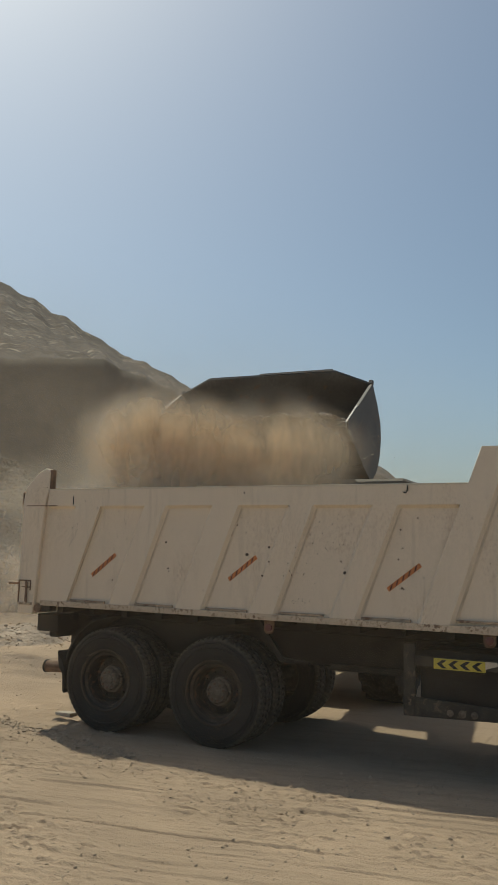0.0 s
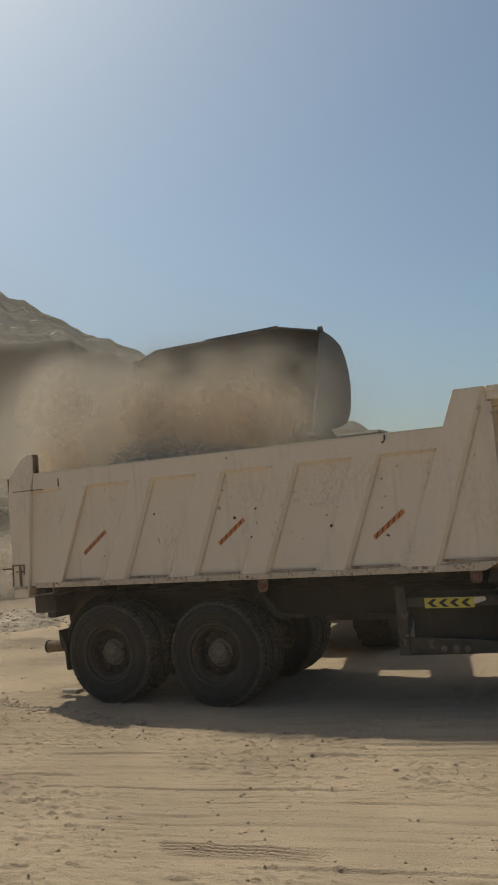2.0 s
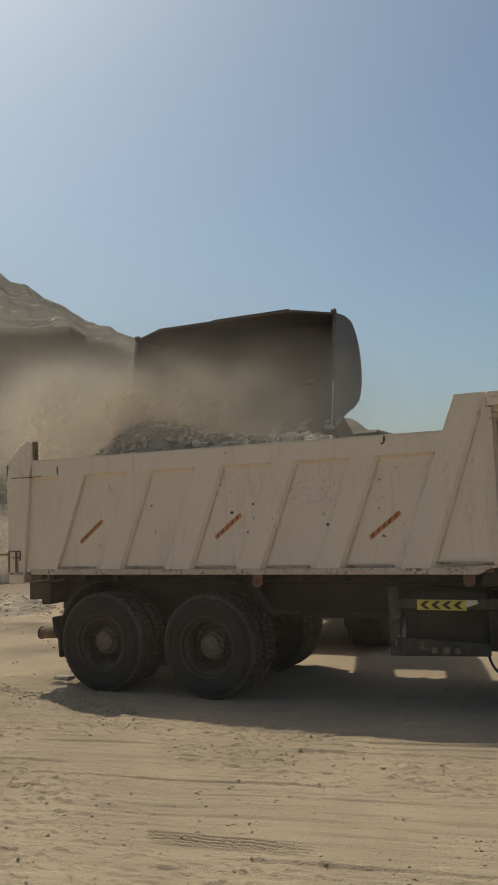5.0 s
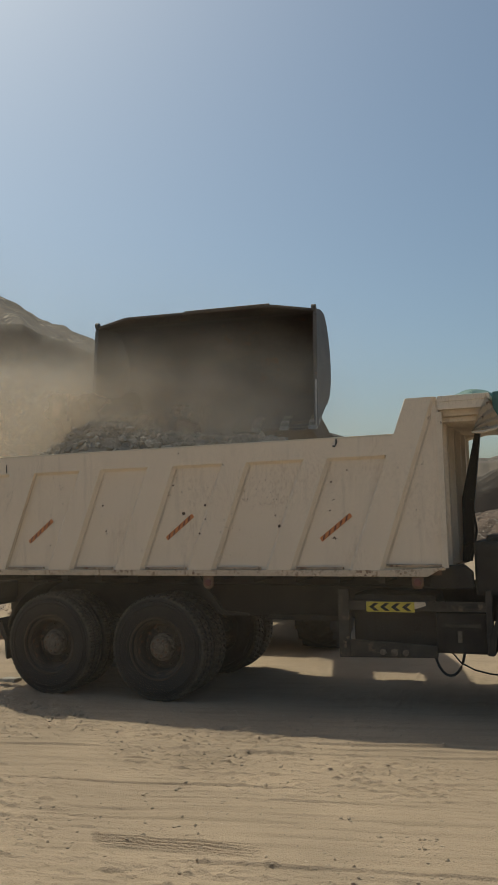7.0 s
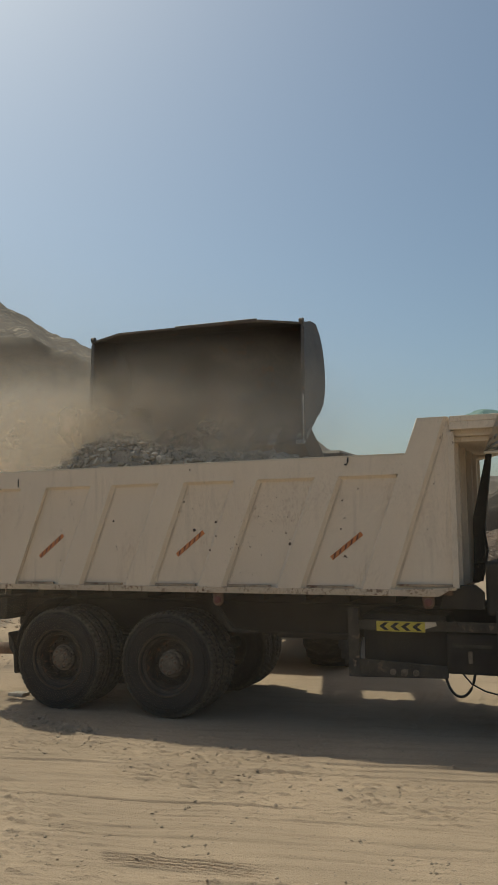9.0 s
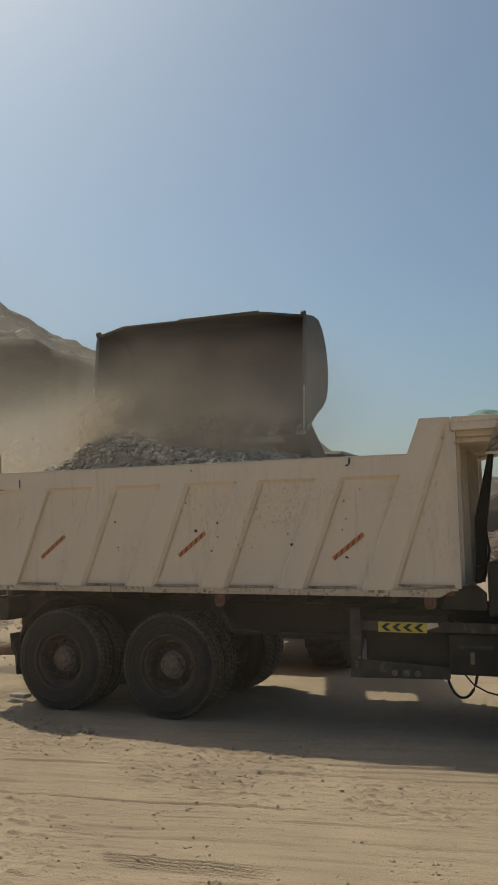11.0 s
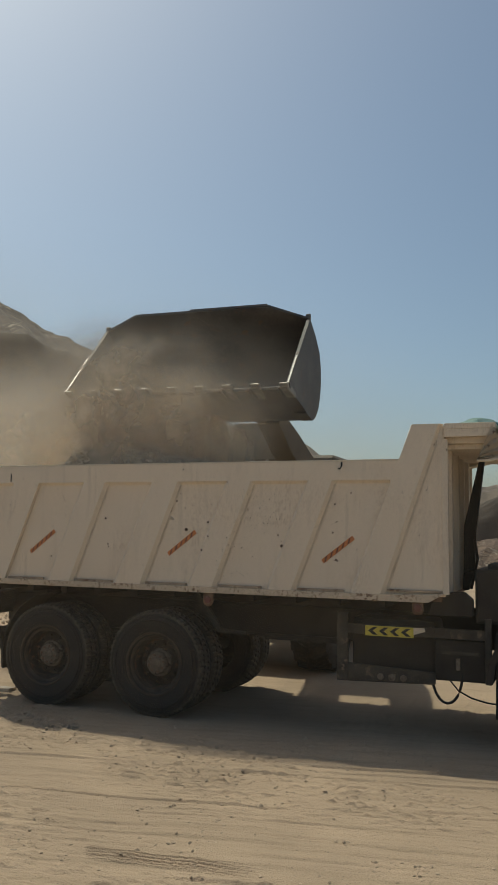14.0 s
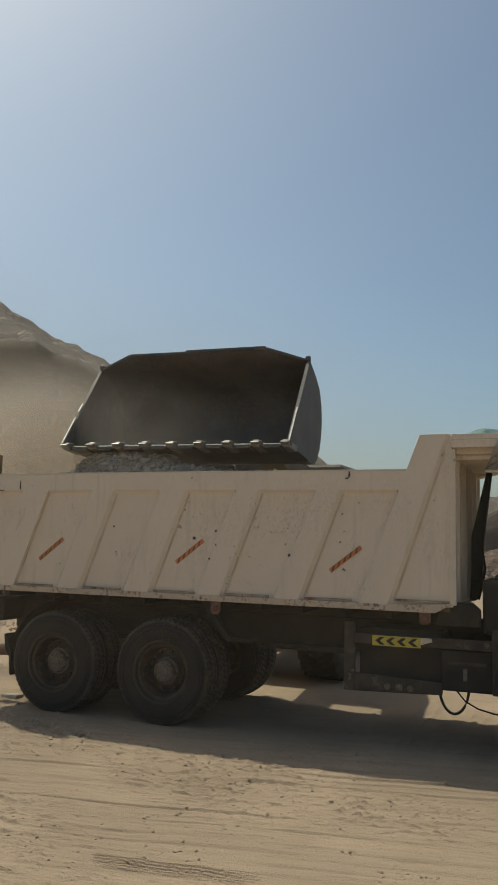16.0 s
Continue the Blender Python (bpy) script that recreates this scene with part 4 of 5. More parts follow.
    part("bent_corner", prism([(2.70, 0.985), (2.81, 1.02), (2.80, 1.052), (2.70, 1.052)], "y", 0.138, 0.150), M_RAIL, plate)
    for k in range(4):
        x = 2.262 + 0.106 * k
        part("chevron", prism([(x, 1.004), (x + 0.05, 1.040), (x + 0.092, 1.040), (x + 0.045, 1.004), (x + 0.092, 0.967), (x + 0.05, 0.967)], "y", 0.135, 0.142), M_BLACK, plate)
    for x in (2.86, 2.97):
        part("tail_lamp", lathe_at([(0, 0.11), (0.036, 0.113), (0.038, 0.15), (0, 0.16)], (x, 0.03, 1.03), 14), M_RIM, truck)
    part("air_tank", lathe_at([(0, -0.3), (0.10, -0.29), (0.14, -0.24), (0.14, 0.24), (0.10, 0.29), (0, 0.3)], (3.1, 0.62, 0.85), 20), M_CHASSIS, truck, smooth=True)
    bat = part("battery_box", box(2.885, 3.36, 0.19, 0.66, 0.575, 0.955, 0.02), M_CHASSIS, truck, "grimy battery box")
    part("catch", box(3.085, 3.125, 0.172, 0.195, 0.68, 0.79, 0.006), M_HUB, bat)
    part("box_frame", box(2.95, 3.30, 0.178, 0.192, 0.82, 0.85, 0.004), M_GUARD, bat)
    part("side_post", box(3.355, 3.415, 0.12, 0.2, 0.575, 1.17, 0.01), M_GUARD, truck)
    part("front_flap", prism([(3.445, 0.285), (3.475, 0.285), (3.50, 0.75), (3.50, 1.05), (3.455, 1.05), (3.455, 0.75)], "y", 0.08, 0.52, 0.004), M_RUBBER, truck, "hanging rubber flap behind the front wheel")
    air = part("air_filter_box", box(3.27, 3.72, 0.16, 0.80, 1.12, 1.62, 0.03), M_CHASSIS, truck, "black intake box behind the cab")
    part("filter_cap", box(3.38, 3.60, 0.2, 0.7, 1.60, 1.675, 0.03), M_CHASSIS, air)
    part("pivot_fairing", prism([(2.84, 1.18), (3.26, 1.18), (3.26, 1.34), (3.18, 1.41), (3.02, 1.40), (2.875, 1.30)], "y", 0.10, 0.18, 0.01), M_CHASSIS, truck)
    # hoist ram and its hoses, between bed and cab
    part("hoist_ram", prism([(3.22, 2.73), (3.275, 2.74), (3.18, 1.98), (3.16, 1.52), (3.10, 1.36), (3.03, 1.36), (3.05, 1.60), (3.055, 2.03)], "y", 1.16, 1.26, 0.012), M_HOSE, truck, "black hoist ram behind the cab")
    part("hose", tube([(3.06, 1.05, 1.55), (3.16, 1.05, 1.58), (3.26, 1.05, 1.55), (3.29, 1.05, 1.45), (3.26, 1.05, 1.25)], 0.018, seg=8), M_HOSE, truck, smooth=True)
    part("hose", tube([(3.17, 1.1, 1.9), (3.2, 1.1, 1.7), (3.16, 1.1, 1.5), (3.13, 1.1, 1.38)], 0.014, seg=8), M_HOSE, truck, smooth=True)
    loop = [(2.86 + 0.14 * (1 - math.cos(a)), 0.2, 0.64 - 0.27 * math.sin(a)) for a in np.linspace(0, math.pi, 13)]
    part("air_hose", tube(loop, 0.013, seg=8), M_HOSE, truck, "loose hanging air hose", smooth=True)
    part("air_hose", tube([(2.99, 0.22, 0.62), (3.10, 0.22, 0.49), (3.22, 0.22, 0.43), (3.36, 0.22, 0.40), (3.50, 0.22, 0.39), (3.62, 0.22, 0.46)], 0.008, seg=8), M_HOSE, truck, smooth=True)
    part("air_hose", tube([(2.5, 0.21, 0.66), (2.66, 0.205, 0.62), (2.8, 0.205, 0.605), (2.95, 0.21, 0.64)], 0.010, seg=8), M_HOSE, truck, smooth=True)


def lathe_at(profile, at, seg=24):
    bm = lathe(profile, seg)
    bmesh.ops.translate(bm, vec=at, verts=bm.verts[:])
    return bm


undercarriage()


def cab():
    body = part("cab", prism([(3.70, 0.95), (5.62, 0.95), (5.62, 1.9), (5.42, 2.85), (5.2, 3.0), (3.86, 3.04), (3.70, 2.92)], "y", 0.06, FAR - 0.06, 0.06), M_CAB, truck, "dusty grey-blue truck cab", smooth=True)
    stack = part("intake_pipe", tube([(3.68, 0.20, 1.62), (3.68, 0.20, 2.75), (3.68, 0.20, 3.02), (3.70, 0.20, 3.14)], 0.062, seg=16), M_CAB, truck, "grey upright intake stack", smooth=True)
    part("stack_cap", box(3.615, 3.80, 0.11, 0.30, 3.10, 3.19, 0.04), M_CAB, stack, smooth=True)
    for y in (0.052, FAR - 0.058):
        part("side_window", prism([(4.25, 2.0), (5.3, 2.0), (5.1, 2.75), (4.25, 2.78)], "y", y, y + 0.006), M_GLASS, body)
        part("wheel_arch", prism([(4.05 + 0.68 * math.cos(a), 0.6 + 0.68 * math.sin(a)) for a in np.radians(np.arange(0, 181, 15))] + [(4.05 + 0.62 * math.cos(a), 0.6 + 0.62 * math.sin(a)) for a in np.radians(np.arange(180, -1, -15))], "y", y - 0.02, y + 0.3), M_CHASSIS, body)
    part("windscreen", prism([(0.3, 2.0), (FAR - 0.3, 2.0), (FAR - 0.35, 2.75), (0.35, 2.75)], "x", 5.50, 5.56), M_GLASS, body)
    part("bumper", box(5.5, 5.75, 0.05, FAR - 0.05, 0.45, 0.9, 0.04), M_CHASSIS, truck)


cab()

rock = bmesh.new()
box(-2.33, -2.13, 0.40, 0.56, 0.0, 0.05, 0.014, rock)
for v in rock.verts:
    v.co += Vector((0.02 * noise.noise(v.co * 9), 0.02 * noise.noise(v.co * 7 + Vector((3, 1, 2))), 0.012 * noise.noise(v.co * 11)))
tagged(part("wedge_stone", rock, M_ROCK), "flat broken stone lying behind the rear wheel", "stone")

# ---- load heaped in the bed ----
def load_mesh():
    x, y = np.meshgrid(np.linspace(-2.2, 2.85, 150), np.linspace(0.09, FAR - 0.09, 72), indexing="ij")
    z = 0.38 * np.exp(-(((x + 0.88) / 0.66) ** 2 + ((y - 0.55) / 0.8) ** 2)) + 0.13 * np.exp(-(((x - 0.2) / 0.8) ** 2 + ((y - 0.9) / 0.9) ** 2))
    z += 0.045 * fractal(x * 3.2, y * 3.2, 4, 41) - 0.12 * np.clip((np.abs(x + 0.2) - 1.45), 0, 1.5)
    z -= 0.75 * np.exp(-(y / 0.20) ** 2) + 0.3 * np.exp(-((FAR - y) / 0.2) ** 2)
    return x, y, 2.66 + z


lx, ly, lz = load_mesh()
load = tagged(put("rock_load", sheet("rock_load", lx, ly, lz, M_LOAD)), "heap of dusty crushed rock in the truck's bed", "gravel", kind="stuff")
pick = np.concatenate([rng.integers(0, lx.size, 1800), 72 * rng.integers(18, 105, 3400) + rng.integers(0, 30, 3400)])
rocks = stones("load_rock", np.stack([lx.ravel()[pick], ly.ravel()[pick], lz.ravel()[pick]], 1), 0.012 + 0.042 * rng.random(5200) ** 3, M_ROCK, 0.85)
tagged(put("load_rock", rocks, load), kind="stuff")

# rock still in the bucket when the tipping begins
sx, sy = np.meshgrid(np.linspace(-1.28, 1.28, 90), np.linspace(-0.5, 0.5, 40), indexing="ij")
sz = 0.10 * (1 - (sy / 0.5) ** 2) + 0.035 * fractal(sx * 4, sy * 4, 4, 77) - 0.05
slide = tagged(put("sliding_rock", sheet("sliding_rock", sx, sy, sz, M_LOAD)), "mass of dusty crushed rock sliding from the bucket", "gravel", kind="stuff")
pick = rng.integers(0, sx.size, 500)
tagged(put("sliding_stone", stones("sliding_stone", np.stack([sx.ravel()[pick], sy.ravel()[pick], sz.ravel()[pick]], 1), 0.012 + 0.04 * rng.random(500) ** 2.5, M_ROCK, 0.85), slide), kind="stuff")

# ---- wheel loader on the far side ----
LX = -0.25
loader = empty("wheel_loader", LX, 5.4, 0, "dusty yellow wheel loader tipping its bucket over the truck", "loader")
HALF, GUARD = 1.379, 0.902
# outline of the bucket's section: (back, up) from the cutting edge
SHELL = [(0.06, 0.0), (0.45, -0.012), (0.85, -0.012), (1.08, -0.005), (1.225, 0.012), (1.36, 0.10), (1.47, 0.25), (1.53, 0.43), (1.54, 0.61), (1.49, 0.80), (1.37, 0.974), (1.12, 1.09), (0.777, 1.185)]


def bucket():
    b = part("bucket", shell_strip(SHELL, 0.028), M_BUCKET, loader, "worn dark steel loader bucket with bright tooth tips", smooth=True)
    for s in (-1, 1):
        side = [(y, z) for y, z in SHELL]
        face = prism(side, "x", s * HALF, s * (HALF - 0.03), 0.0)
        plate = part("side_plate", face, M_BUCKET, b)
        d = Vector((0.777, 1.185)).normalized()
        n = Vector((d.y, -d.x))
        edge = [(0.02, 0.02), (0.02 + 1.34 * d.x, 0.02 + 1.34 * d.y)]
        strip = [(p[0] + n.x * o, p[1] + n.y * o) for p, o in ((edge[0], -0.008), (edge[1], -0.008), (edge[1], 0.07), (edge[0], 0.07))]
        part("wear_strip", prism(strip, "x", s * (HALF + 0.010), s * (HALF - 0.034), 0.003), M_BUCKET, plate)
        # Paler steel only along the lengths where the worn edge glints.
        for k0, k1 in ((0.02, 0.34), (0.42, 0.52)) if s < 0 else ((0.02, 0.40),):
            a0, a1 = d * k0 * 1.4, d * k1 * 1.4
            part("bright_edge", prism([(a0.x - 0.010 * n.x, a0.y - 0.010 * n.y), (a1.x - 0.010 * n.x, a1.y - 0.010 * n.y), (a1.x - 0.018 * n.x, a1.y - 0.018 * n.y), (a0.x - 0.018 * n.x, a0.y - 0.018 * n.y)], "x", s * (HALF + 0.003), s * (HALF - 0.014)), M_BRIGHT, plate, "worn side edge, paler where it glints")
        part("corner_lug", prism([(0.75, 1.165), (0.815, 1.165), (0.815, 1.215), (0.785, 1.24), (0.75, 1.225)], "x", s * (HALF + 0.006), s * (HALF - 0.05), 0.008), M_BUCKET, plate)
        part("heel_shoe", prism([(0.85, -0.03), (1.2, -0.002), (1.2, 0.03), (0.85, 0.0)], "x", s * (HALF + 0.004), s * (HALF - 0.14)), M_BUCKET, plate)
    lip = part("cutting_edge", prism([(0.07, -0.012), (0.36, -0.034), (0.36, 0.0), (0.10, 0.014)], "x", -HALF, HALF, 0.004), M_BUCKET, b, "worn bolted cutting edge")
    part("edge_bead", prism([(0.062, -0.012), (0.085, -0.018), (0.105, 0.016), (0.085, 0.018)], "x", -HALF + 0.01, HALF - 0.01), M_EDGE, lip, "scoured bright front edge")
    for k in range(9):
        x = -HALF + 0.05 + (2 * HALF - 0.1) * k / 8
        t = part("tooth", prism([(x - 0.05, 0.10), (x - 0.04, 0.02), (x + 0.04, 0.02), (x + 0.05, 0.10), (x + 0.055, 0.34), (x - 0.055, 0.34)], "z", -0.034, 0.046, 0.012), M_EDGE, b)
        part("tip", prism([(0.06, -0.03), (-0.04, 0.002), (-0.04, 0.012), (0.10, 0.054), (0.13, 0.054)], "x", x - 0.048, x + 0.048, 0.004), M_BRIGHT, t, "polished bright tooth tip")
    for k in range(8):
        x = -HALF + 0.22 + (2 * HALF - 0.1) * k / 8
        part("edge_segment", box(x - 0.10, x + 0.08, 0.045, 0.26, -0.040, -0.016, 0.004), M_BUCKET, b)
    part("guard_strip", prism([(-0.15, 1.292), (GUARD - 0.02, 1.296), (GUARD - 0.03, 1.326), (-0.15, 1.322)], "y", 0.606, 0.622), M_BUCKET, b)
    for x in (-0.50, 0.60):
        part("hinge_ear", prism([(1.50, 0.12), (1.66, 0.12), (1.72, 0.30), (1.66, 0.44), (1.56, 0.52)], "x", x - 0.07, x + 0.07, 0.01), M_LOADER, b)
    return b


def shell_strip(outline, thick):
    """The bent plate between the bucket's sides."""
    bm = bmesh.new()
    rows = []
    c = Vector((0.75, 0.55))
    # the last row is the spill guard's top, narrower than the rest
    for y, z in outline + [(0.616, 1.309)]:
        n = (Vector((y, z)) - c).normalized() * thick
        wide = GUARD if z > 1.3 else HALF - 0.002
        rows.append([bm.verts.new((s * wide, y - o * n.x, z - o * n.y)) for s, o in ((-1, 0), (1, 0), (1, 1), (-1, 1))])
    for a, b in zip(rows, rows[1:]):
        for k in range(4):
            bm.faces.new((a[k], a[(k + 1) % 4], b[(k + 1) % 4], b[k]))
    bm.faces.new(rows[0])
    bm.faces.new(rows[-1][::-1])
    return bm


BUCKET = bucket()
# the lift arms turn on a pin on the front frame
PIN = Vector((LX, 4.35, 2.35))
REACH = 2.35
ARMS = new("lift_arms")
ARMS.parent, ARMS.matrix_parent_inverse = loader, world_of(loader).inverted()
ARMS.matrix_basis = Matrix.Translation(PIN)


def loader_body():
    for x in (-0.60, 0.50):
        arm = prism([(0.15, -0.18), (0.15, 0.16), (-0.9, 0.30), (-1.7, 0.22), (-REACH - 0.1, 0.10), (-REACH - 0.1, -0.12), (-1.8, -0.18), (-0.9, -0.10)], "x", x - 0.17, x + 0.13, 0.012)
        put("arm", to_mesh("arm", arm, M_LOADER), ARMS, ARMS.matrix_basis.copy())
    for y, r in ((-0.85, 0.12), (-0.2, 0.1)):
        put("cross_tube", to_mesh("cross_tube", tube([(-0.60, y, 0.05), (0.50, y, 0.05)], r, seg=14), M_LOADER, True), ARMS, ARMS.matrix_basis.copy())
    # Box added to widen the arms' shadow and fill the gap between them.
    put("cross_box", to_mesh("cross_box", prism([(-1.55, -0.12), (-0.75, -0.06), (-0.70, 0.40), (-1.0, 0.62), (-1.6, 0.50)], "x", -0.44, 0.34, 0.02), M_LOADER), ARMS, ARMS.matrix_basis.copy())
    put("tilt_lever", to_mesh("tilt_lever", prism([(-0.95, -0.2), (-0.75, -0.2), (-0.68, 0.3), (-0.8, 0.62), (-0.94, 0.6), (-0.96, 0.2)], "x", -0.28, -0.10, 0.02), M_LOADER), ARMS, ARMS.matrix_basis.copy())
    x0 = LX
    part("front_frame", prism([(3.25, 0.55), (4.95, 0.55), (4.95, 1.3), (4.6, 2.5), (4.2, 2.5), (3.6, 1.4), (3.2, 1.1)], "x", x0 - 0.62, x0 + 0.62, 0.03), M_LOADER, loader)
    # Unseen fenders, added so their shadow darkens the ground under the truck.
    for s in (-1, 1):
        arch = [(3.78 + r * math.cos(a), 0.79 + r * math.sin(a)) for r, span in ((0.93, range(10, 171, 16)), (0.90, range(170, 9, -16))) for a in np.radians(np.array(list(span)))]
        part("fender", prism(arch, "x", x0 + s * 0.62, x0 + s * 1.32), M_LOADER, loader, "unseen fender over the front tyre, added to shade the ground")
    part("rear_frame", prism([(5.0, 0.6), (8.2, 0.75), (8.35, 1.3), (8.25, 2.15), (6.6, 2.3), (5.9, 1.5), (5.0, 1.4)], "x", x0 - 0.92, x0 + 0.92, 0.04), M_LOADER, loader)
    c = part("operator_cab", prism([(5.0, 1.45), (6.55, 1.45), (6.6, 3.05), (6.5, 3.22), (5.15, 3.22), (4.95, 2.6)], "x", x0 - 0.78, x0 + 0.78, 0.05), M_LOADER, loader)
    part("cab_window", box(x0 - 0.5, x0 + 0.5, 4.93, 4.96, 2.62, 2.95), M_GLASS, c)
    big = loader_tyre()
    rim = to_mesh("rim", lathe([(0.34, 0.08), (0.36, 0.05), (0.30, 0.10), (0.28, 0.22), (0, 0.20)], 28), M_LOADER, True)
    for y in (3.78, 7.0):
        for x, flip in ((x0 - 1.28, False), (x0 + 1.28, True)):
            w = new("wheel")
            w.parent, w.matrix_parent_inverse = loader, world_of(loader).inverted()
            m = pose(x, y, 0.79, 0, 0, 90 if flip else -90)
            w.matrix_basis = m
            put("tyre", big, w, m, "deep-lugged loader tyre")
            put("rim", rim, w, m)
        part("axle", tube([(x0 - 0.9, y, 0.79), (x0 + 0.9, y, 0.79)], 0.16, seg=14), M_LOADER, loader, smooth=True)


def loader_tyre():
    """A wide tyre with deep chevron lugs, on the y axis."""
    r, w, seg = 0.80, 0.60, 132
    rows = [(0.34, 0.06), (0.42, 0.03), (0.60, 0.0), (0.69, 0.015), (0.745, 0.04)] + [(r, 0.05 + 0.5 * k / 10) for k in range(11)]
    rows = rows + [(a, w - y) for a, y in rows[4::-1]]
    bm, rings = bmesh.new(), []
    for rad, y in rows:
        ring = []
        for k in range(seg):
            phase = (k + 5.0 * abs(y - w / 2) / (w / 2)) % 6
            drop = 0.045 if rad == r and phase < 2.2 else 0.0
            a = 2 * math.pi * k / seg
            ring.append(bm.verts.new(((rad - drop) * math.cos(a), y, (rad - drop) * math.sin(a))))
        rings.append(ring)
    for p, q in zip(rings, rings[1:]):
        for k in range(seg):
            bm.faces.new((p[k], p[(k + 1) % seg], q[(k + 1) % seg], q[k]))
    return to_mesh("tyre", bm, M_RUBBER, True)


loader_body()


# ---- airborne dust: clouds of fine grains ----
def grains(name, spread, count, size, seed, lumps=9, skew=0.0):
    """A cloud of grains gathered in soft lumps; the cloud's half-widths are in spread."""
    g = np.random.default_rng(seed)
    c = g.normal(0, 0.55, (lumps, 3))
    w = 0.25 + 0.35 * g.random(lumps)
    k = g.integers(0, lumps, count)
    p = (c[k] + g.normal(0, 1, (count, 3)) * w[k][:, None]) * np.array(spread)
    a = g.normal(0, 1, (count, 2, 3))
    a /= np.linalg.norm(a, axis=2, keepdims=True)
    s = size * (0.6 + 0.8 * g.random((count, 1)))
    v = np.stack([p, p + a[:, 0] * s, p + a[:, 1] * s], 1).reshape(-1, 3)
    me = bpy.data.meshes.new(name)
    me.from_pydata(v.tolist(), [], np.arange(3 * count).reshape(-1, 3).tolist())
    me.materials.append(M_GRAIN)
    return me


def billow(name, half, seed, material, layers=3, depth=0.12, gap=0.19):
    """Ruffled films of dust, one behind the other, in one body."""
    nx, nz = 36, 26
    V, F = [], []
    for k in range(layers):
        x, z = np.meshgrid(np.linspace(-half[0], half[0], nx), np.linspace(-half[1], half[1], nz), indexing="ij")
        y = gap * (k - (layers - 1) / 2) + depth * (fractal(x * 0.8 + 9 * k, z * 0.8, 2, seed + 5 * k) * 0.5 + 0.5 * ((x / half[0]) ** 2 + (z / half[1]) ** 2) - 0.3) * (1 if k % 2 else -1)
        n = np.arange((nx - 1) * (nz - 1))
        i0 = (n // (nz - 1)) * nz + n % (nz - 1) + k * nx * nz
        V.append(np.stack([x.ravel(), y.ravel(), z.ravel()], 1))
        F.append(np.stack([i0, i0 + 1, i0 + nz + 1, i0 + nz], 1))
    me = bpy.data.meshes.new(name)
    me.from_pydata(np.concatenate(V).tolist(), [], np.concatenate(F).tolist())
    me.materials.append(material)
    me.shade_smooth()
    return me


PUFFS = [billow("dust_puff", PUFF_SIZE, 50 + k, M_PUFF) for k in range(3)]
CURTAIN = billow("dust_curtain", FALL_SIZE, 71, M_FALL, 2, 0.12, 0.2)
VEIL = billow("dust_veil", VEIL_SIZE, 81, M_VEIL, 3)
FARHAZE = billow("distant_dusty_air", FAR_SIZE, 95, M_FARHAZE, 1, 0.8)
HAZE = billow("tone_lifting_dust", HAZE_SIZE, 91, M_HAZE, 1, 0.3)
GRIT = grains("falling_grit", (0.8, 0.14, 0.40), 2600, 0.016, 71, 16)


def cloud(mesh, label="pale brown cloud of dust over the truck's bed"):
    return tagged(put("dust_cloud", mesh), label, "dust", "dust over the truck", "stuff")


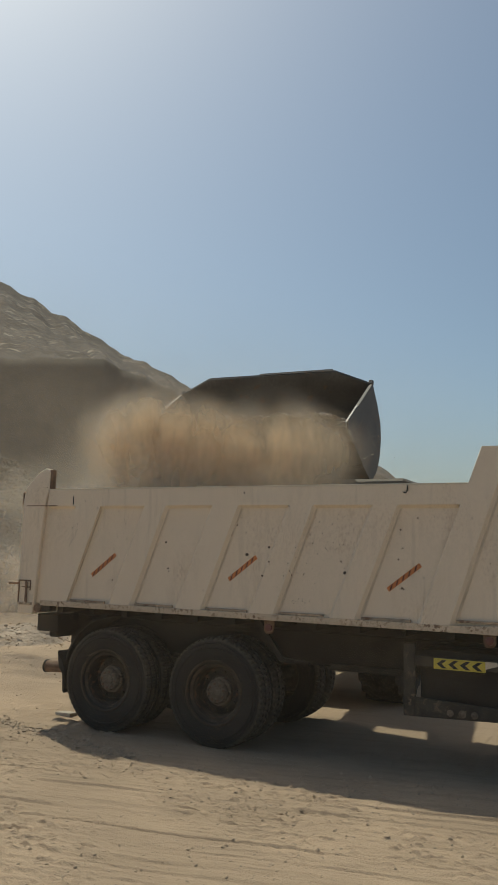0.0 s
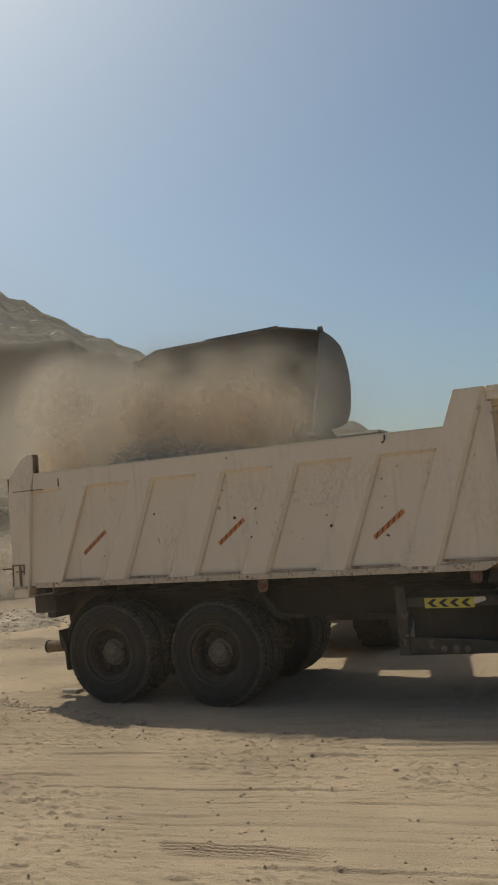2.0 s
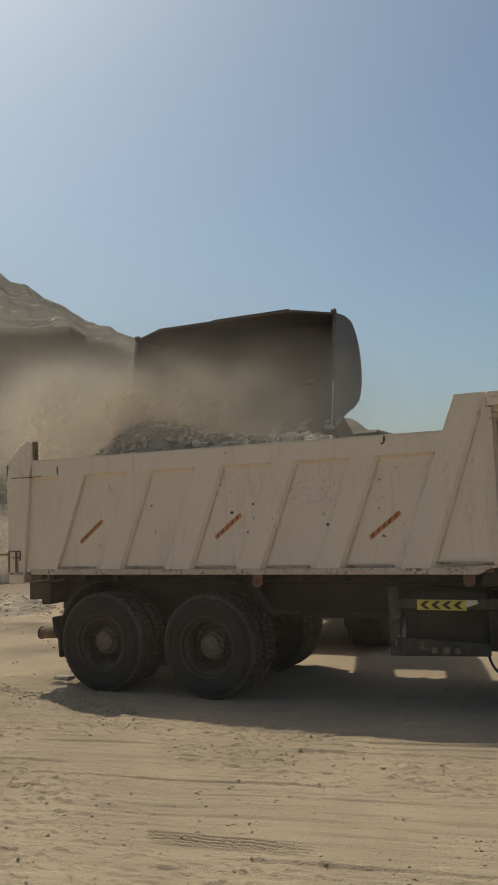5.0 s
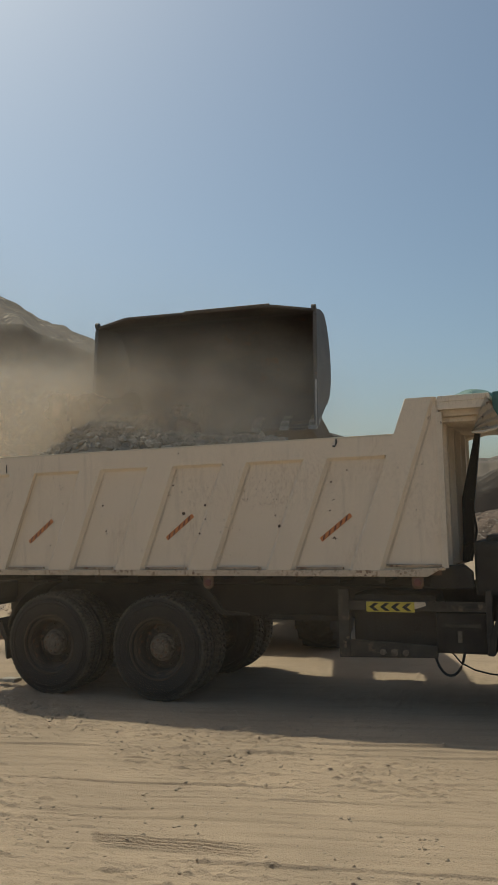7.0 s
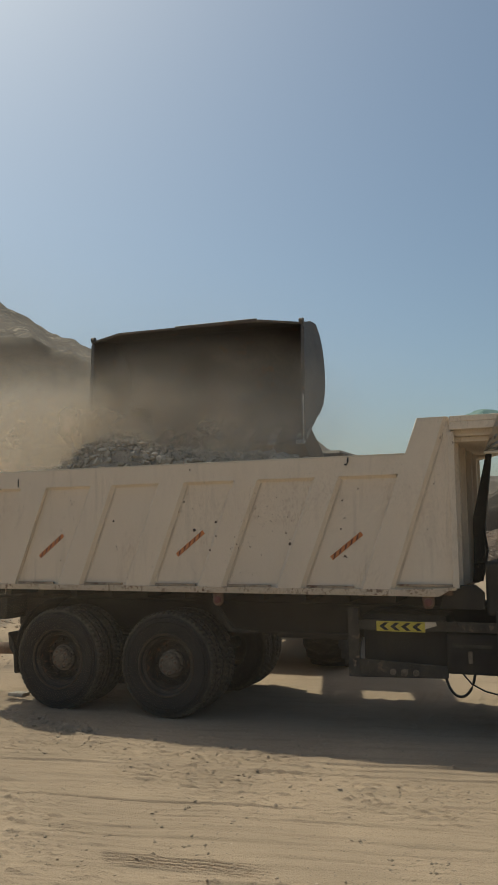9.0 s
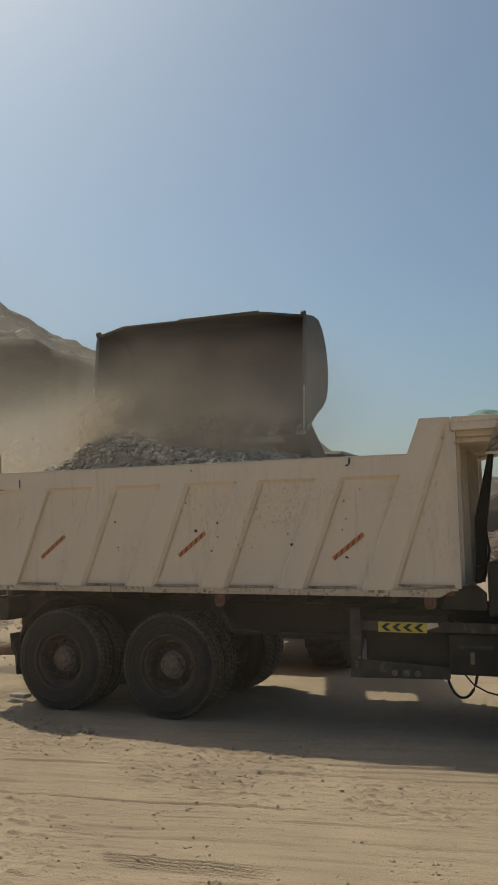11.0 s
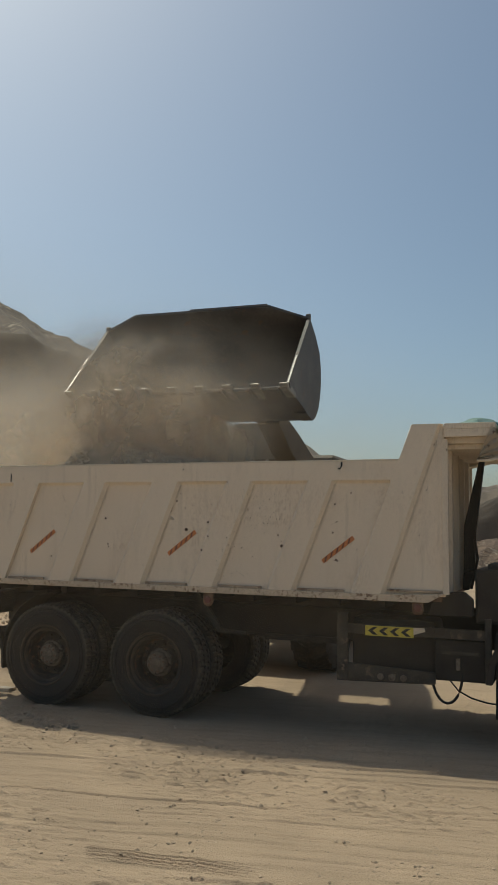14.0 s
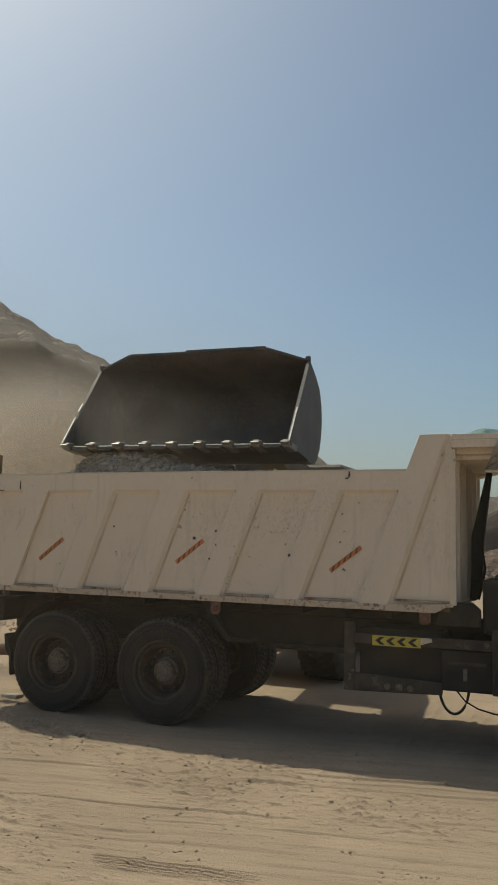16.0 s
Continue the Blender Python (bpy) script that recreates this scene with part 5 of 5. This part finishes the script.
def motions():
    # cutting edge: seconds, x, y, z, tilt, yaw
    rows = (
        (0, -0.400, 1.084, 3.458, 26.1, 4.3), (0.5, -0.445, 1.069, 3.218, 18.6, 3.3), (1, -0.491, 1.087, 2.794, -2.8, -0.6), (1.5, -0.474, 1.069, 2.809, -6.5, -0.8),
        (2, -0.465, 1.070, 2.833, -10.7, -1.3), (2.5, -0.460, 1.054, 2.840, -13.5, -2.0), (3, -0.352, 1.025, 2.823, -17.8, -0.9), (4.2, -0.263, 1.02, 2.856, -20.5, 0.4),
        (5.5, -0.152, 1.022, 2.879, -22.9, 1.9), (6, -0.041, 0.967, 2.863, -24.6, 4.3), (6.5, 0.051, 0.900, 2.874, -25.2, 6.2), (7, 0.152, 0.874, 2.875, -26.5, 7.5),
        (8, 0.113, 0.875, 2.892, -28.0, 7.0), (8.5, -0.020, 0.880, 2.914, -28.4, 4.9), (9, -0.128, 0.926, 2.923, -30.5, 4.0), (10.3, -0.135, 0.93, 3.003, -28.5, 3.3),
        (11.5, -0.134, 0.908, 3.098, -24.8, 2.8), (12, -0.137, 0.828, 3.222, -19.4, 2.6), (12.5, -0.127, 0.746, 3.406, -11.5, 1.7), (13, -0.126, 0.716, 3.605, -3.2, 2.1),
        (13.5, -0.115, 0.601, 3.612, 6.4, 3.2), (14, -0.105, 0.472, 3.546, 11.3, 3.9), (14.5, -0.123, 0.363, 3.280, 9.8, 4.1), (15, -0.115, 0.279, 2.997, 5.3, 4.8),
        (15.5, -0.111, 0.258, 2.997, 5.9, 4.7), (16, -0.107, 0.253, 2.986, 5.8, 4.6))
    walk(BUCKET, [(t, pose(x, y, z, -a, 0, w)) for t, x, y, z, a, w in rows])
    lift = []
    for t, x, y, z, a, w in rows:
        c, s = math.cos(radians(a)), math.sin(radians(a))
        hy, hz = y + 1.5 * c + 0.28 * s, z - 1.5 * s + 0.28 * c
        lift.append((t, pose(x + 0.1, PIN.y, PIN.z, -math.degrees(math.atan2(hz - PIN.z, PIN.y - hy)), 0, 0)))
    walk(ARMS, lift)
    # the load rises as rock falls on it
    walk(load, [(0, pose(0, 0, -0.42)), (1, pose(0, 0, -0.30)), (2, pose(0, 0, -0.08)), (3, pose(0, 0, 0.0)), (9, pose(0, 0, 0.02)), (11.5, pose(0, 0, 0.03)), (12.5, pose(0, 0, -0.02)), (14, pose(0, 0, -0.08)), (16, pose(0, 0, -0.08))])
    # falling dust, then clouds that drift to the rear and thin out
    falling = "curtain of falling dust and rock"
    a, b, d = cloud(CURTAIN, falling), cloud(CURTAIN, falling), cloud(PUFFS[1])
    walk(a, [(0, pose(-0.95, 0.45, 3.08)), (0.5, pose(-0.95, 0.5, 2.75)), (1, pose(-0.8, 0.5, 2.85)), (2, pose(-0.6, 0.55, 2.85)), (3, pose(-0.7, 0.6, 2.75)), (5.5, pose(-0.8, 0.7, 2.4)), (11.5, pose(-0.6, 0.7, 2.4)), (12.5, pose(-0.5, 0.6, 2.5)), (13.2, pose(-0.6, 0.6, 2.75)), (14, pose(-0.8, 0.6, 2.75)), (15, pose(-1.0, 0.7, 2.45)), (16, pose(-1.0, 0.7, 2.3))])
    walk(b, [(0, pose(0.3, 0.5, 3.02, 0, 0, 180)), (0.5, pose(0.1, 0.5, 2.68, 0, 0, 180)), (1, pose(0.2, 0.5, 2.9, 0, 0, 180)), (2, pose(0.1, 0.5, 3.0, 0, 0, 180)), (3, pose(-0.2, 0.5, 2.95, 0, 0, 180)), (5.5, pose(-0.4, 0.7, 2.45, 0, 0, 180)), (11.5, pose(0.2, 0.8, 2.45, 0, 0, 180)), (12.5, pose(0.55, 0.75, 2.85, 0, 0, 180)), (13.2, pose(0.4, 0.7, 2.95, 0, 0, 180)), (14, pose(-0.1, 0.6, 2.85, 0, 0, 180)), (15, pose(-0.4, 0.7, 2.5, 0, 0, 180)), (16, pose(-0.4, 0.7, 2.3, 0, 0, 180))])
    walk(d, [(0, pose(-1.30, 0.6, 3.10, 0, 0, 20)), (0.5, pose(-1.35, 0.6, 3.10, 0, 0, 20)), (1, pose(-1.7, 0.6, 3.4, 0, 0, 20)), (2, pose(-2.1, 0.8, 3.4, 0, 0, 20)), (3, pose(-2.4, 0.9, 3.2, 0, 0, 20)), (5.5, pose(-2.5, 1.0, 3.1, 0, 0, 20)), (9, pose(-2.5, 1.2, 3.0, 0, 0, 20)), (11.5, pose(-2.4, 1.1, 2.7, 0, 0, 20)), (12.5, pose(-2.1, 1.0, 2.5, 0, 0, 20)), (13.5, pose(-2.1, 1.0, 3.0, 0, 0, 20)), (16, pose(-2.4, 1.0, 3.1, 0, 0, 20))])
    # a plume that bursts up at the rear end of the bucket and settles
    walk(cloud(CURTAIN, falling), [(0, pose(-1.12, 0.5, 3.30, 0, 0, 180)), (0.4, pose(-1.35, 0.5, 3.15, 0, 0, 180)), (1, pose(-1.9, 0.6, 2.95, 0, 0, 180)), (2, pose(-2.0, 0.7, 2.6, 0, 0, 180)), (3, pose(-2.0, 0.8, 2.2, 0, 0, 180)), (12, pose(-1.0, 0.9, 2.1, 0, 0, 180)), (13.5, pose(-0.9, 0.7, 2.75, 0, 0, 180)), (14.2, pose(-1.1, 0.7, 2.7, 0, 0, 180)), (15, pose(-1.2, 0.9, 2.1, 0, 0, 180)), (16, pose(-1.2, 0.9, 2.0, 0, 0, 180))])
    g1, g2 = cloud(GRIT, falling), cloud(GRIT, falling)
    walk(g1, [(0, pose(-0.7, 0.7, 3.1)), (0.5, pose(-0.8, 0.65, 2.9)), (1, pose(-0.6, 0.7, 2.75)), (2, pose(-0.5, 0.75, 2.75)), (3, pose(-0.6, 0.75, 2.5)), (5, pose(-0.6, 0.8, 2.0)), (11.5, pose(-0.5, 0.8, 2.2)), (12.5, pose(-0.4, 0.7, 2.8)), (13.5, pose(-0.4, 0.7, 2.7)), (14.5, pose(-0.4, 0.7, 2.2)), (16, pose(-0.4, 0.7, 2.0))])
    walk(g2, [(0, pose(0.3, 0.7, 3.05, 0, 0, 180)), (0.5, pose(0.2, 0.65, 2.85, 0, 0, 180)), (1, pose(0.2, 0.7, 2.75, 0, 0, 180)), (2, pose(0.1, 0.75, 2.6, 0, 0, 180)), (3, pose(0, 0.75, 2.2, 0, 0, 180)), (5, pose(0, 0.8, 2.0, 0, 0, 180)), (16, pose(0, 0.8, 2.0, 0, 0, 180))])
    tracks = (
        (0, [(0, -1.0, 0.9, 2.7), (0.5, -1.3, 0.9, 3.0), (1, -1.9, 1.0, 3.45), (2, -2.5, 1.2, 3.55), (3, -2.9, 1.5, 3.5), (5.5, -3.3, 2.0, 3.5), (9, -3.6, 2.2, 3.4), (12, -3.8, 2.4, 2.0), (13, -3.9, 2.4, 2.0), (14, -4.0, 2.5, 3.2), (16, -4.2, 2.6, 3.4)]),
        (1, [(0, -0.7, 0.6, 2.3), (0.5, -0.9, 0.6, 2.6), (1, -1.6, 0.7, 3.0), (2, -1.8, 0.8, 3.25), (3, -2.0, 0.9, 3.3), (5.5, -2.2, 1.1, 3.2), (9, -2.3, 1.3, 3.1), (12, -2.5, 1.4, 2.1), (13, -2.5, 1.4, 2.3), (14, -2.4, 1.4, 3.1), (16, -2.3, 1.4, 3.2)]),
        (2, [(0, 0.1, 0.8, 3.0), (1, -0.5, 0.4, 2.95), (2, -0.5, 0.4, 3.2), (3, -0.5, 0.4, 3.15), (5.5, -0.9, 0.5, 3.0), (9, -1.0, 0.5, 3.0), (12, -0.6, 0.6, 2.8), (13, -0.5, 0.4, 2.9), (14, -0.6, 0.34, 3.05), (14.5, -0.7, 0.45, 2.6), (15, -0.7, 0.7, 1.95), (16, -0.8, 0.9, 1.8)]),
        (0, [(0, 0.4, 0.8, 2.2), (1, 0.4, 0.5, 2.95), (2, 0.4, 0.4, 3.1), (3, 0.3, 0.4, 3.05), (5.5, 0.0, 0.6, 2.85), (9, 0.3, 0.6, 2.8), (11.5, 0.2, 0.7, 2.9), (12.5, 0.1, 0.7, 2.95), (13.5, 0.0, 0.5, 3.0), (14, 0.0, 0.40, 2.98), (14.5, -0.1, 0.5, 2.5), (15, -0.2, 0.7, 1.9), (16, -0.3, 0.9, 1.8)]),
        (2, [(0, -1.3, 0.8, 3.1), (0.5, -1.5, 0.8, 3.25), (1.2, -2.3, 0.9, 3.5), (2, -2.7, 1.2, 3.6), (3, -3.2, 1.6, 3.6), (5.5, -3.8, 2.2, 3.5), (9, -4.2, 2.6, 3.4), (12, -4.4, 2.8, 2.0), (13, -4.4, 2.8, 2.1), (14, -4.5, 2.9, 3.2), (16, -4.6, 3.0, 3.4)]),
        (0, [(0, -0.2, 0.8, 2.0), (1, -0.9, 0.45, 2.9), (2, -1.0, 0.45, 3.1), (3, -1.2, 0.5, 3.1), (5.5, -1.5, 0.6, 2.9), (9, -1.6, 0.7, 2.8), (12, -1.3, 0.8, 2.9), (13, -1.2, 0.5, 2.95), (14, -1.3, 0.45, 2.95), (15, -1.7, 0.9, 2.9), (16, -2.0, 1.2, 2.9)]),
        (1, [(0, -3.2, 2.2, 2.2), (2, -3.2, 2.0, 3.0), (5.5, -3.1, 2.0, 3.4), (9, -3.0, 2.0, 3.2), (12.5, -3.2, 2.2, 2.1), (16, -3.0, 2.0, 3.3)]),
        (2, [(0, -6.4, 4.0, 1.5), (3, -6.5, 4.2, 1.6), (9, -6.4, 4.4, 1.5), (12.5, -6.0, 4.4, 1.2), (16, -6.4, 4.4, 1.5)]),
        (0, [(0, -6.9, 4.6, 1.3), (3, -6.9, 4.8, 1.4), (9, -7.0, 5.0, 1.6), (16, -6.8, 4.8, 1.6)]))
    for k, path in tracks:
        walk(cloud(PUFFS[k]), [(t, pose(x, y, z, 0, 0, 0.3 * t)) for t, x, y, z in path])
    thin = "thin veil of hanging dust"
    # one veil hangs before the bucket's mouth and leans with it
    walk(cloud(VEIL, thin), [(0, pose(-0.6, 0.4, 2.1)), (1, pose(-0.4, 0.4, 2.8)), (2, pose(-0.3, 0.4, 3.0)), (9, pose(-0.2, 0.45, 3.05)), (11.5, pose(-0.1, 0.55, 3.3)), (12.5, pose(-0.2, 0.55, 3.3, -5)), (13, pose(-0.4, 0.52, 3.35, -5)), (13.5, pose(-0.6, 0.46, 3.5, -5)), (14, pose(-0.7, 0.42, 3.42, -4)), (14.5, pose(-1.2, 0.5, 3.1)), (15, pose(-1.6, 0.55, 2.95)), (16, pose(-1.9, 0.55, 2.95))])
    walk(cloud(PUFFS[0]), [(0, pose(-0.8, 0.6, 2.2)), (2, pose(-0.7, 0.4, 3.0)), (3, pose(-0.8, 0.4, 3.1)), (5.5, pose(-0.9, 0.5, 3.0)), (9, pose(-0.9, 0.5, 3.0)), (12, pose(-0.9, 0.5, 3.2)), (12.5, pose(-0.7, 0.55, 3.1, -6)), (13, pose(-0.7, 0.48, 3.4, -10)), (13.5, pose(-0.55, 0.42, 3.75, -8)), (14, pose(-0.55, 0.36, 3.65, -6)), (14.5, pose(-1.0, 0.45, 3.1)), (15, pose(-1.6, 0.6, 2.6)), (16, pose(-1.8, 0.7, 2.3))])
    walk(cloud(VEIL, thin), [(0, pose(-1.6, 2.0, 1.6, 0, 0, 20)), (0.5, pose(-2.0, 2.0, 2.0, 0, 0, 20)), (1.2, pose(-2.6, 2.0, 3.0, 0, 0, 20)), (3, pose(-3.0, 1.8, 3.4, 0, 0, 20)), (9, pose(-3.0, 1.8, 3.4, 0, 0, 20)), (12.5, pose(-3.0, 1.8, 2.3, 0, 0, 20)), (14, pose(-3.0, 1.8, 3.3, 0, 0, 20)), (16, pose(-3.0, 1.8, 3.4, 0, 0, 20))])
    walk(cloud(VEIL, thin), [(0, pose(-5.2, 4.2, 2.6, 0, 0, 30)), (3, pose(-5.2, 4.0, 3.4, 0, 0, 30)), (9, pose(-5.0, 3.8, 3.6, 0, 0, 30)), (16, pose(-4.9, 3.7, 3.6, 0, 0, 30))])

    # Films added before the truck: faint dust that also brightens its blacks.
    walk(cloud(HAZE, "faint dust film beside the truck, added to lift its dark tones"), [(0, pose(-0.5, -0.9, 1.6)), (16, pose(-0.2, -0.9, 1.7))])
    walk(cloud(HAZE, "faint dust film beside the truck, added to lift its dark tones"), [(0, pose(-3.0, -0.5, 0.9, 0, 0, 3)), (5.5, pose(-2.0, -0.5, 0.9, 0, 0, 3)), (8, pose(-0.5, -0.5, 0.9, 0, 0, 3)), (12, pose(-1.5, -0.5, 0.9, 0, 0, 3)), (16, pose(-2.5, -0.5, 0.9, 0, 0, 3))])
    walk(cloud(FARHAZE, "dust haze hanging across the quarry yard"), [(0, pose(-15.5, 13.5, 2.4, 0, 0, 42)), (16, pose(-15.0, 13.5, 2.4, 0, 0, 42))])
    # rock that slides out of the bucket
    walk(slide, [(0, pose(-0.40, 1.42, 3.46, -16, 0, 4)), (0.5, pose(-0.43, 1.16, 3.22, -4, 0, 3)), (1, pose(-0.45, 1.0, 2.62, 12, 0, 0)), (2, pose(-0.45, 1.0, 2.30, 20, 0, 0)), (16, pose(-0.45, 1.0, 2.2, 20, 0, 0))])


motions()
